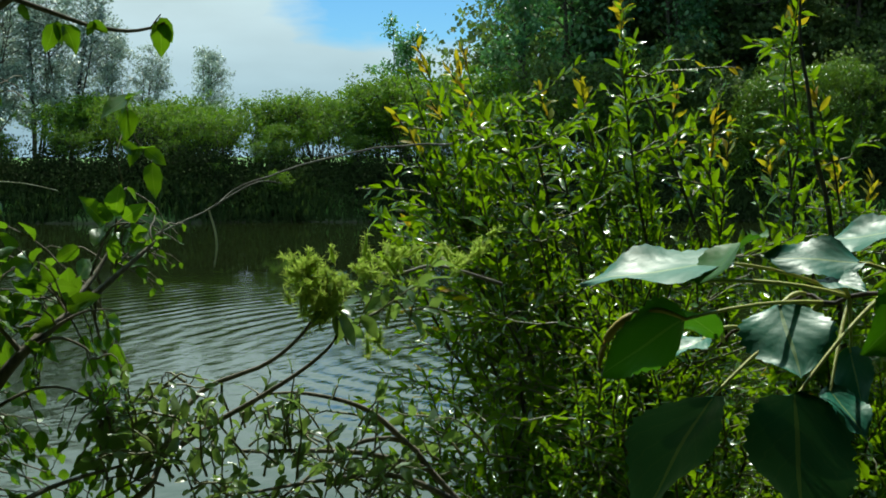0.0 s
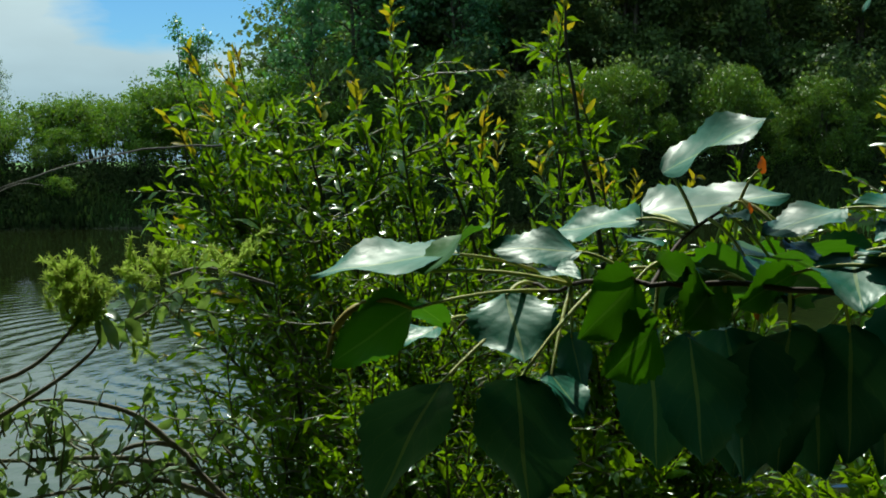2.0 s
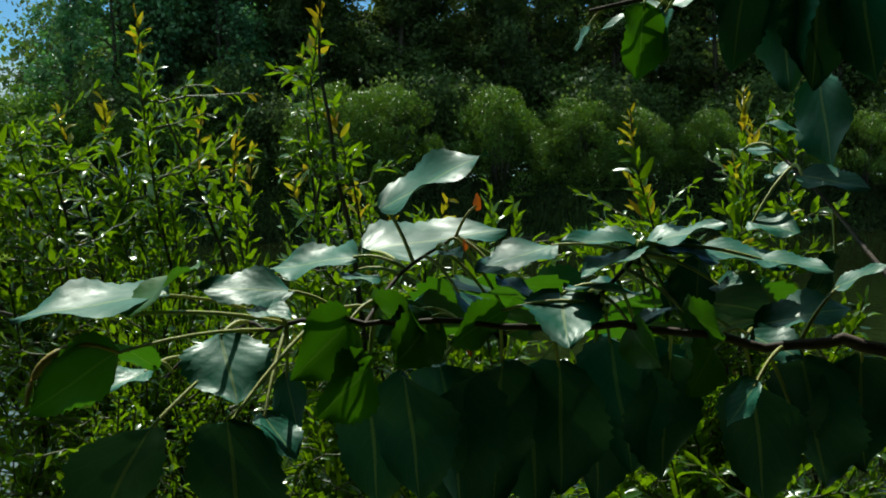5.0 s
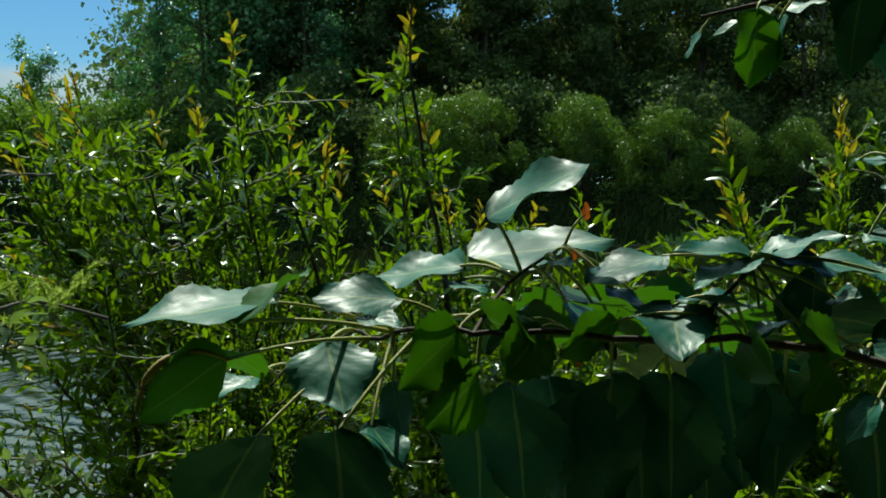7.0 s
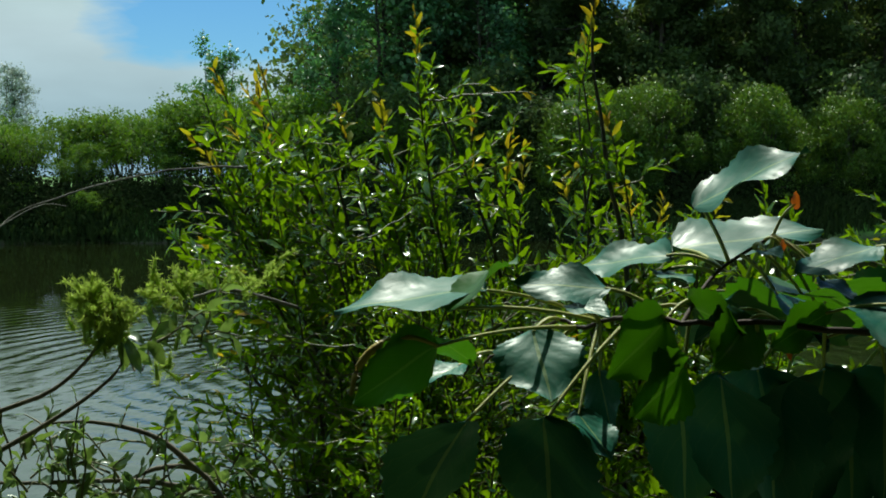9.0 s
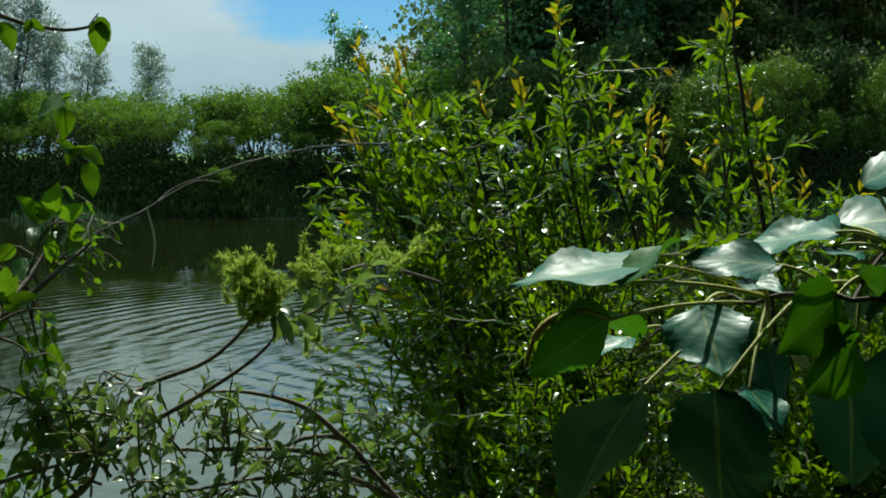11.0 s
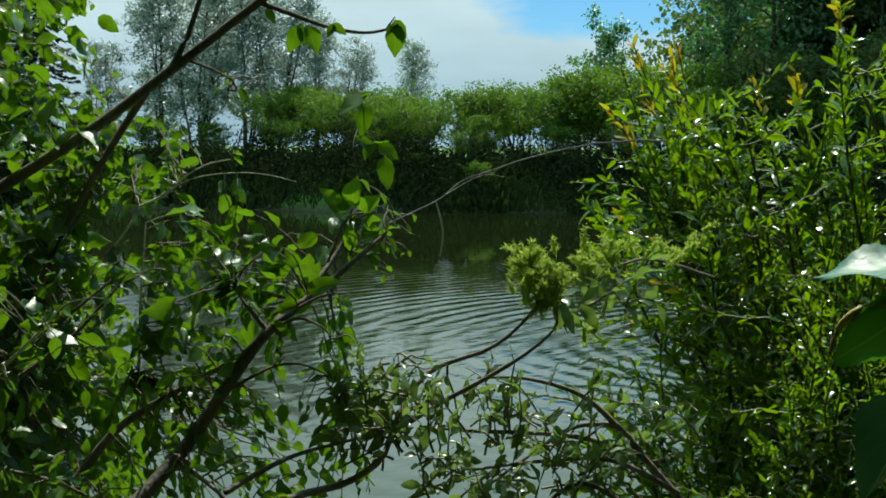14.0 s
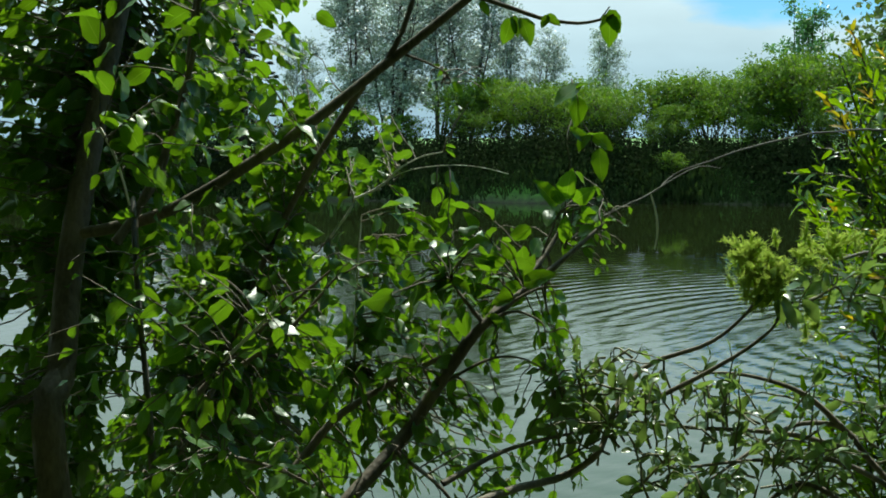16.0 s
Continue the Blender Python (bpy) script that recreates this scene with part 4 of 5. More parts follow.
for pts in (((6.42, 5.93, 3.385), (7.81, 3.40, 3.385), (8.79, 1.32, 3.405), (9.96, -1.69, 3.436), (10.73, -4.24, 3.486), (11.58, -9.76, 3.586)),
            ((-1.01, 3.66, 3.283), (0.83, 1.12, 3.334), (2.46, -0.52, 3.384), (4.09, -4.03, 3.485)),
            ((3.41, 2.04, 3.284), (3.87, 0.18, 3.334), (4.57, -2.86, 3.385), (5.04, -6.60, 3.485))):
    line = smooth_line([bearing(*q) for q in pts[::-1]], 18)
    foot = np.array((line[0][0], line[0][1] + 0.1, ground_z(line[0][0], line[0][1]) - 0.05))
    w = Wood()
    w.tube(np.concatenate([[foot], line]), [0.006, 0.0045, 0.003, 0.001], 6)
    w.make("stem", BARK, willow_main)
tips_b = [(bearing(*b), 0.84 if i < 2 else 0.55) for i, b in enumerate([
    (14.47, 7.07, 3.686), (14.06, 5.46, 3.885), (13.18, 0.11, 4.084), (12.47, -1.07, 3.683), (16.17, -0.36, 3.888), (17.30, -0.82, 4.089), (19.74, -0.82, 3.692), (21.19, 0.12, 3.894),
    (15.42, -1.06, 4.087), (18.58, -1.29, 3.691), (22.48, -1.51, 3.896)])]
tips_b += [(bearing(*b), 0.80) for b in ((14.95, 2.6, 3.70), (15.70, -0.4, 3.76), (14.30, -1.2, 3.66))]
zone_b = box_of_bearings((12.4, 24.0), (-13.5, -3.0), (3.1, 3.95))
willow_loose = willow("willow_bush", "loose green willow bush with one tall thin shoot", (1.15, 3.75, ground_z(1.15, 3.75)), tips_b, zone_b, 44, 0.058, 102, 0)
line = smooth_line([bearing(*q) for q in ((16.50, -9.51, 3.689), (15.65, -2.48, 3.687), (15.10, -0.12, 3.687), (14.77, 2.45, 3.686), (14.40, 4.77, 3.686), (14.47, 7.52, 3.686))], 20)
tall = Wood()
tall.tube(np.concatenate([[np.array((line[0][0], line[0][1], ground_z(line[0][0], line[0][1]) - 0.05))], line]), [0.0085, 0.0068, 0.005, 0.003], 7)
tall.make("stem", BARK, willow_loose)
tips_c = [(bearing(*b), 0.66) for b in (
    (27.21, 2.77, 3.500), (27.06, 0.13, 3.700), (27.69, -0.55, 3.600), (31.67, 3.48, 3.700), (32.09, 2.03, 3.600), (31.23, 0.80, 3.800), (24.66, -2.06, 3.700), (32.80, 2.79, 3.900), (29.57, -2.15, 3.600))]
zone_c = box_of_bearings((23.0, 38.0), (-13.5, -2.4), (2.9, 3.8))
willow("willow_bush", "green willow bush with upright leafy shoots", (1.95, 3.1, ground_z(1.95, 3.1)), tips_c, zone_c, 40, 0.058, 103, 0)
tips_d = [(bearing(*b), 0.45) for b in (
    (-1.86, -10.38, 3.100), (-0.74, -9.17, 3.200), (0.31, -8.29, 3.300), (1.19, -7.51, 3.300), (-0.13, -10.80, 3.000), (-1.28, -11.66, 3.000), (1.86, -7.17, 3.400))]
zone_d = box_of_bearings((-0.8, 5.0), (-16.0, -9.5), (2.75, 3.2))
willow("willow_bush", "low leafy green willow bush at the waterline", (0.22, 3.2, ground_z(0.22, 3.2)), tips_d, zone_d, 26, 0.046, 104, 0, laterals=8, stem_r=0.007)


# ---- leaning willow branch with catkins over the water ----
def branch_line(wood, radii, pts, n=20, sides=6):
    line = smooth_line([bearing(*p) for p in pts], n)
    single(wood, line, radii, sides)
    return line


def single(ob, line, radii, sides=6, name="limb", material=None):
    w = Wood()
    w.tube(line, radii, sides)
    return w.make(name, material or LIMB_BARK, ob)


def leaning_willow():
    global rng
    rng = np.random.default_rng(111)
    root = (0.35, 2.6, ground_z(0.35, 2.6))
    ob = thing("leaning_willow", root, "low willow branches leaning over the water with downy catkins", "willow bush", "near bank willows")
    twigs, leaves = Wood(), Leaves()
    lines = []
    lines.append(branch_line(ob, [0.0065, 0.0045, 0.0016], [(-20.57, -16.42, 1.821), (-16.40, -14.89, 1.915), (-13.78, -14.26, 2.012), (-12.15, -13.19, 2.010), (-11.46, -11.49, 2.058), (-10.05, -9.55, 2.106), (-7.48, -8.57, 2.103), (-6.15, -7.59, 2.101), (-5.36, -6.57, 2.100), (-5.13, -5.61, 2.100)], 30))
    lines.append(branch_line(ob, [0.005, 0.0035, 0.0014], [(-11.59, -12.10, 2.059), (-9.69, -10.95, 2.106), (-7.49, -9.78, 2.103), (-5.55, -8.55, 2.101), (-4.48, -7.46, 2.100), (-4.56, -6.25, 2.100)]))
    lines.append(branch_line(ob, [0.005, 0.002], [(-19.13, -14.54, 1.919), (-16.30, -13.16, 1.965), (-13.25, -12.39, 2.011)]))
    lines.append(branch_line(ob, [0.006, 0.0045, 0.002], [(2.35, -15.95, 2.296), (-0.43, -13.12, 2.297), (-1.61, -11.81, 2.298), (-3.49, -11.78, 2.300), (-5.20, -12.82, 2.252), (-7.42, -14.41, 2.205)]))
    lines.append(branch_line(ob, [0.006, 0.002], [(-1.61, -11.81, 2.298), (-3.26, -10.45, 2.299), (-5.64, -9.78, 2.301), (-7.81, -9.76, 2.304)]))
    lines.append(branch_line(ob, [0.006, 0.002], [(-0.67, -12.90, 2.297), (-3.76, -12.19, 2.250), (-8.14, -12.05, 2.205), (-10.43, -11.85, 2.107)]))
    lines.append(branch_line(ob, [0.006, 0.002], [(0.96, -14.44, 2.296), (-1.90, -13.20, 2.198), (-5.00, -13.30, 2.202), (-8.23, -13.74, 2.105)]))
    lines.append(branch_line(ob, [0.006, 0.003], [(-0.01, -16.12, 2.198), (-3.08, -14.18, 2.200), (-5.48, -15.66, 2.203)]))
    lines.append(branch_line(ob, [0.004, 0.002, 0.0012], [(2.41, -5.30, 2.693), (-0.17, -4.55, 2.495), (-1.60, -4.80, 2.397), (-3.05, -4.96, 2.298), (-4.06, -5.69, 2.199), (-4.44, -7.33, 2.150)]))
    root_pt = np.array(root)
    for end in (lines[3][0], lines[6][0], lines[7][0]):
        single(ob, bow(root_pt + rng.normal(0, 0.04, 3) - np.array([0, 0, 0.08]), end, 8, 0.02, 0.05), [0.007, 0.005], 7)
    single(ob, bow((-0.95, 1.9, ground_z(-0.95, 1.9) - 0.08), lines[0][0], 8, 0.05, 0.05), [0.009, 0.0065], 7)

    def tuft(c, n, reach, size, spread=0.5, down=0.0):
        c = np.array(c)
        for _ in range(n):
            d = unit(rng.normal(0, 1, 3) + np.array([0, 0, 0.5 - down]))
            tw = bow(c + rng.normal(0, 0.03, 3), c + d * reach * rng.uniform(0.5, 1.2), 6, 0.01, 0.01)
            twigs.tube(tw, [0.0022, 0.0009], 4)
            leafy(leaves, tw, 0.016, size, 0.15, 0.9, jitter=0.6)

    for q in ((-12.19, -10.04, 2.059), (-11.45, -10.77, 2.058), (-10.97, -11.49, 2.058), (-12.20, -11.73, 2.059), 
              (-6.44, -10.90, 2.202), (-9.30, -11.00, 2.105), (-9.95, -13.40, 2.107), (-8.73, -14.10, 2.106), (-7.18, -14.53, 2.204), (-9.81, -14.61, 2.007), (-12.27, -12.71, 2.010),
              (-6.68, -11.91, 2.203), (-4.28, -13.04, 2.201), (-3.08, -13.24, 2.200), (-2.61, -14.39, 2.200), (-5.00, -14.71, 2.202), (-11.25, -9.81, 2.008), (-12.74, -11.02, 2.010)):
        tuft(bearing(q[0], q[1] - 0.55 if q[1] > -12 else q[1], q[2]), 6, 0.085, 0.037)
    for q in ((-7.93, -11.10, 2.154), (-5.36, -11.41, 2.201), (-3.85, -10.89, 2.300), (-2.55, -11.92, 2.299), (-0.76, -11.38, 2.347), (-0.20, -12.76, 2.297), (-1.36, -13.86, 2.298),
              (-3.80, -14.44, 2.201), (-6.20, -13.44, 2.203), (0.04, -14.49, 2.297), (0.94, -12.13, 2.296), (-6.78, -15.25, 2.104), (-9.23, -15.05, 2.107)):
        tuft(bearing(*q), 3, 0.10, 0.037)
    for q in ((-10.65, -9.07, 2.107), (-10.16, -8.58, 2.106), (-11.39, -8.82, 2.108)):
        tip = bearing(*q)
        twigs.tube(bow(bearing(-11.28, -11.00, 2.108), tip, 6, 0, 0.01), [0.002, 0.0008], 4)
    for q in ((-3.62, -6.60, 2.149), (-3.11, -5.87, 2.198), (-2.60, -6.70, 2.248), (-1.64, -6.30, 2.297), (-0.95, -5.90, 2.296)):
        tuft(bearing(*q), 2, 0.08, 0.05, down=0.6)
    for base, tip in (((-4.24, -6.45, 2.10), (-3.74, -7.95, 2.08)), ((-4.60, -6.60, 2.10), (-4.15, -7.60, 2.09)), ((-3.45, -6.60, 2.12), (-2.70, -7.45, 2.10))):
        a, b = np.array(bearing(*base)), np.array(bearing(*tip))
        leaves.add(a, b - a, np.array([0.4, -1.0, 0.2]), np.linalg.norm(b - a) * 0.95)
    twigs.make("twig_work", GREEN_BARK, ob)["kind"] = "stuff"
    leaves.make("foliage", SALLOW_BLADE, OLIVE, ob, singles=200)
    # downy catkins: short spikes set all round with fine hairs
    for q, n, r in (((-5.85, -4.85, 2.101), 18, 0.018), ((-4.45, -5.25, 2.100), 18, 0.020), ((-5.05, -6.40, 2.101), 18, 0.020), ((-5.65, -5.70, 2.100), 18, 0.020), ((-4.60, -5.95, 2.100), 18, 0.020), ((-3.16, -4.70, 2.248), 14, 0.026), ((-2.01, -4.38, 2.297), 9, 0.024), ((-2.69, -7.53, 2.298), 8, 0.03), ((-2.22, -4.70, 2.30), 7, 0.022), ((-0.58, -4.75, 2.34), 7, 0.026), ((0.60, -4.30, 2.40), 6, 0.026), ((1.54, -3.83, 2.45), 7, 0.028)):
        c = np.array(bearing(*q))
        for _ in range(n):
            a = c + rng.normal(0, r * 0.55, 3)
            d = unit(rng.normal(0, 1, 3) + np.array([-0.3, -0.2, 0.9]))
            spikes, down = Wood(), Leaves()
            b = a + d * rng.uniform(0.02, 0.04)
            spikes.tube(bow(a, b, 4), [0.0035, 0.003, 0.001], 5)
            m = 70
            s = rng.uniform(0, 1, (m, 1))
            hd = unit(rng.normal(0, 1, (m, 3)) + d * 0.5)
            down.add(a + (b - a) * s, hd, rng.normal(0, 1, (m, 3)), rng.uniform(0.006, 0.015, m))
            p, ax, sz = down.arrays()
            v, f, _ = leaves_mesh((FAR_BLADE[0] * np.array([0.26, 1, 1]), FAR_BLADE[1], FAR_BLADE[2]), p, ax, sz)
            w = np.concatenate(spikes.v)
            part("catkin", np.concatenate([w, v]), np.concatenate([np.concatenate(spikes.f), f + len(w)]), CATKIN, ob, "pale yellow-green downy catkin")


leaning_willow()


def bare_twig():
    """A thin arching twig over the water with a dead end hanging from it."""
    global rng
    rng = np.random.default_rng(121)
    far_end = bearing(0.36, 0.17, 2.795)
    ob = thing("bare_twig", far_end, "thin bare arching twig with a dry end hanging down", "twig")
    w, d = Wood(), Wood()
    line = smooth_line([bearing(-13.39, -4.30, 2.160), bearing(-11.87, -3.40, 2.208), bearing(-9.54, -2.25, 2.305), bearing(-8.49, -1.58, 2.354), bearing(-6.90, -0.99, 2.402), bearing(-3.85, -0.09, 2.599), bearing(-1.27, 0.17, 2.696), far_end], 36)
    line += np.cumsum(rng.normal(0, 0.0012, line.shape), 0)
    w.tube(line, [0.0012, 0.0016, 0.0021], 5)
    w.tube(smooth_line([line[10], bearing(-7.77, -1.06, 2.353), bearing(-6.67, -1.09, 2.402)], 8), [0.0015, 0.0007], 4)
    d.tube(smooth_line([bearing(-9.66, -2.11, 2.305), bearing(-9.39, -3.10, 2.305), bearing(-9.35, -3.83, 2.305), bearing(-9.47, -4.53, 2.305)], 10), [0.0017, 0.0021, 0.0011], 5)
    w.make("twig", GREY_BARK, ob)
    d.make("dry_end", DRY, ob, "pale dry twig end")


bare_twig()


# ---- young poplar with crossing limbs ----
def young_poplar():
    global rng
    rng = np.random.default_rng(131)
    root = (-1.25, 2.05, ground_z(-1.25, 2.05))
    ob = thing("young_poplar", root, "young many-stemmed poplar with glossy green leaves and crossing dark limbs", "tree")
    twigs, leaves = Wood(), Leaves()
    r0 = np.array(root)
    up = lambda q: np.array(bearing(*q))
    t1 = smooth_line([r0 - np.array([0.0, 0, 0.1]), up((-34.89, -13.82, 2.440)), up((-34.37, -9.08, 2.460)), up((-33.79, -4.27, 2.500)), up((-32.62, 1.24, 2.550)), up((-31.53, 5.81, 2.600)), up((-30.66, 8.74, 2.640))], 30)
    single(ob, t1, [0.032, 0.026, 0.022, 0.016], 9, "trunk")
    t2 = smooth_line([up((-28.96, -23.02, 1.986)) + np.array([0, 0, -0.25]), up((-26.35, -18.82, 1.981)), up((-23.67, -15.64, 1.976)), up((-20.69, -12.56, 2.021)), up((-18.66, -9.72, 2.017)), up((-17.09, -7.76, 2.015)), up((-14.11, -5.39, 2.061)), up((-11.89, -3.50, 2.108))], 36)
    single(ob, t2, [0.013, 0.0115, 0.009, 0.0024], 8)
    t2b = smooth_line([t2[20], up((-16.59, -7.20, 2.064)), up((-14.74, -5.38, 2.162)), up((-13.58, -3.68, 2.210)), up((-13.33, -2.47, 2.210))], 16)
    single(ob, t2b, [0.006, 0.005, 0.0015], 6)
    fork = t1[np.argmin(np.abs(t1[:, 2] - up((-32.8, -4.2, 2.49))[2]))]
    t3 = smooth_line([fork, up((-30.04, -2.80, 2.385)), up((-24.90, 0.31, 2.327)), up((-20.80, 3.43, 2.321)), up((-17.29, 6.21, 2.316)), up((-15.00, 8.07, 2.313))], 30)
    single(ob, t3, [0.011, 0.010, 0.008, 0.006], 8)
    lines = [t2, t2b, t3]

    def limb(radii, *pts, material=None, n=14):
        l = smooth_line([up(p) for p in pts], n)
        single(ob, l, radii, 6, "dry_twig" if material is DRY else "limb", material)
        lines.append(l)
        return l

    limb([0.006, 0.004], (-20.93, 3.34, 2.321), (-20.19, 4.80, 2.320), (-19.57, 6.68, 2.319))
    limb([0.005, 0.002], (-17.29, 6.26, 2.316), (-15.73, 5.73, 2.314), (-14.29, 5.25, 2.312), (-12.85, 5.04, 2.310), (-11.88, 5.17, 2.309), (-11.28, 5.40, 2.308))
    limb([0.0022, 0.001], (-11.88, 5.13, 2.309), (-11.45, 5.73, 2.308))
    limb([0.003, 0.0015], (-20.08, 3.74, 2.320), (-19.13, 3.38, 2.318), (-18.41, 3.02, 2.317))
    limb([0.009, 0.007, 0.006], (-28.50, 6.59, 2.433), (-29.17, 2.44, 2.434), (-30.29, -1.27, 2.435), (-31.24, -2.77, 2.437))
    limb([0.006, 0.004, 0.004], (-31.40, -2.77, 2.387), (-31.29, -6.15, 2.387), (-31.06, -11.27, 2.387), (-30.99, -14.95, 2.338))
    limb([0.007, 0.004], (-21.90, 2.44, 2.322), (-23.89, -0.89, 2.425), (-26.07, -5.15, 2.478), (-27.60, -9.12, 2.481), (-29.64, -12.74, 2.435))
    limb([0.006, 0.002], (-30.51, -11.79, 2.236), (-27.36, -8.69, 2.231), (-25.66, -7.21, 2.228), (-23.46, -5.42, 2.224))
    limb([0.005, 0.002], (-27.38, -9.40, 2.231), (-25.20, -7.82, 2.227), (-23.23, -5.72, 2.224))
    limb([0.008, 0.004], (-25.25, -13.76, 2.128), (-23.49, -11.72, 2.125), (-21.26, -10.36, 2.121), (-18.83, -9.11, 2.068))
    limb([0.005, 0.003, 0.001], (-17.09, -7.76, 2.015), (-17.87, -6.82, 2.016), (-18.59, -5.83, 2.017))
    limb([0.004, 0.002, 0.001], (-17.02, -7.69, 2.015), (-15.78, -7.21, 2.013), (-14.68, -7.64, 2.012), (-14.44, -8.09, 2.011))
    limb([0.003, 0.001], (-15.77, -6.73, 2.013), (-14.66, -6.20, 2.011), (-13.55, -6.14, 2.010))
    limb([0.003, 0.001], (-18.67, -10.16, 2.017), (-16.92, -9.27, 2.015), (-15.44, -9.24, 2.013), (-13.97, -10.04, 2.011))
    limb([0.0015, 0.001, 0.0006], (-13.70, -2.66, 2.210), (-13.11, -1.25, 2.259), (-13.27, 0.21, 2.260), (-12.91, 1.41, 2.309), (-13.05, 2.73, 2.310), material=GREEN_BARK)
    limb([0.004, 0.002], (-21.20, -13.02, 2.022), (-19.38, -14.53, 1.919), (-18.42, -15.75, 1.918))
    limb([0.004, 0.002], (-28.33, -13.00, 2.133), (-25.97, -13.72, 2.129), (-23.71, -15.04, 2.026))
    limb([0.003, 0.002, 0.001], (-22.37, -9.34, 2.323), (-22.22, -5.98, 2.322), (-21.99, -3.08, 2.322), material=DRY)
    limb([0.003, 0.0015], (-23.24, -4.02, 2.424), (-22.25, -2.60, 2.422), (-22.36, -1.83, 2.423), material=DRY)
    limb([0.003, 0.002, 0.001], (-22.25, -2.40, 2.422), (-21.04, -1.84, 2.421), (-20.31, -1.13, 2.420), (-19.33, -0.59, 2.418), (-18.36, -0.38, 2.417), material=DRY)
    limb([0.0013, 0.0007], (-21.52, -2.08, 2.421), (-20.07, -1.23, 2.419), (-18.37, -0.96, 2.417), (-16.92, -1.02, 2.415), (-15.59, -1.33, 2.413), material=DRY)
    limb([0.003, 0.002], (-32.89, 0.66, 2.240), (-32.28, -0.54, 2.239), (-31.68, -2.53, 2.288), material=DRY)
    limb([0.0035, 0.002], (-28.44, -9.18, 2.032), (-27.11, -8.01, 2.030), (-25.93, -6.81, 2.028), material=DRY)
    limb([0.009, 0.006, 0.004], (-32.20, -4.08, 2.360), (-31.12, -2.46, 2.370), (-30.01, -0.13, 2.380), (-29.19, 2.43, 2.380), (-28.74, 4.76, 2.380), (-28.62, 7.27, 2.380))
    limb([0.005, 0.004], (-31.02, -15.03, 2.200), (-31.25, -10.41, 2.200), (-31.50, -6.90, 2.220), (-31.59, -4.09, 2.240), (-31.52, -2.22, 2.300), material=GREY_BARK)
    nodes = np.concatenate(lines + [t1])

    def spray(zone, n, reach, size, spacing=0.03, dist=(2.05, 2.65)):
        """Leafy side shoots whose ends lie in a stretch of bearings; each starts on the nearest wood."""
        for _ in range(n):
            end = np.array(bearing(rng.uniform(zone[0], zone[1]), rng.uniform(zone[2], zone[3]), rng.uniform(*dist)))
            gap = np.linalg.norm(nodes - end, axis=1)
            hold = np.argmin(gap)
            base = nodes[hold]
            if gap[hold] > reach:
                base = end + unit(base - end) * reach + np.array([0, 0, -0.02])
                link = bow(nodes[hold], base, 6, 0.0, 0.008)
                twigs.tube(link, [0.0024, 0.0016], 4)
            tw = bow(base, end, 7, 0.012, 0.008)
            twigs.tube(tw, [0.0016, 0.0008], 4)
            leafy(leaves, tw, spacing, size * rng.uniform(0.7, 1.1), 0.1, 1.0, jitter=0.8, flat=0.6, upright=0.25)

    spray((-35.46, -23.46, -5.27, 6.56), 270, 0.26, 0.050, 0.021, (2.6, 3.3))
    spray((-27.98, -23.23, -5.27, 6.56), 26, 0.26, 0.058, 0.030, (2.2, 2.5))
    spray((-35.46, -22.08, -15.24, -4.56), 330, 0.24, 0.047, 0.021, (2.4, 3.2))
    spray((-35.46, -21.61, -15.69, -6.44), 230, 0.3, 0.050, 0.02, (3.0, 3.7))
    spray((-35.46, -22.08, -15.24, -4.56), 120, 0.24, 0.054, 0.030, (1.95, 2.3))
    spray((-40.58, -28.86, -15.24, 8.5), 270, 0.3, 0.055, 0.022, (2.5, 3.1))
    spray((-40.0, -27.0, 2.0, 10.5), 80, 0.3, 0.060, 0.024, (2.7, 3.4))
    spray((-33.39, -27.09, -4.33, 6.56), 34, 0.26, 0.066, 0.03, (2.1, 2.45))
    spray((-19.52, -17.41, -6.91, -2.22), 10, 0.2, 0.062, 0.03, (2.0, 2.2))
    spray((-25.51, -20.45, -1.98, 1.52), 44, 0.2, 0.042, 0.023, (2.5, 2.85))
    spray((-21.2, -16.2, -8.31, -3.4), 66, 0.2, 0.052, 0.022, (2.0, 2.4))
    spray((-22.31, -12.47, -15.24, -8.31), 120, 0.2, 0.042, 0.024, (1.95, 2.4))
    spray((-12.71, -10.12, -5.50, -2.22), 15, 0.10, 0.036, 0.026, (2.15, 2.3))
    spray((-19.52, -16.47, 1.28, 3.37), 7, 0.1, 0.035, 0.04, (2.35, 2.45))
    def set_leaf(base, tip, face=(0.2, -0.8, 0.6)):
        a, b = up(base), up(tip)
        leaves.add(a, b - a, np.array(face) + rng.normal(0, 0.25, 3), np.linalg.norm(b - a) * 1.08)

    # upright leaves at the end of the slanting limb
    for line in ([(-14.4, -4.75, 2.16), (-13.67, -3.01, 2.16), (-13.04, -2.67, 2.16), (-12.34, -2.86, 2.16), (-11.98, -3.42, 2.16)], [(-13.45, -4.5, 2.15), (-13.2, -3.6, 2.16), (-13.04, -2.67, 2.16)]):
        twigs.tube(smooth_line([up(q) for q in line], 14), [0.0022, 0.0010], 5)
    for base, tip in (((-13.77, -2.74), (-14.48, -1.67)), ((-13.36, -2.38), (-13.30, -1.26)), ((-13.04, -2.50), (-12.33, -2.01)), ((-12.39, -2.74), (-11.92, -3.30)), ((-14.04, -2.86), (-14.20, -3.40)),
                      ((-13.45, -4.29), (-13.39, -3.20)), ((-12.22, -3.40), (-12.64, -2.71)), ((-12.85, -3.83), (-12.20, -3.60)), ((-12.94, -4.31), (-12.30, -4.21)), ((-13.60, -2.60), (-13.95, -1.95))):
        set_leaf((*base, 2.16), (*tip, 2.13))
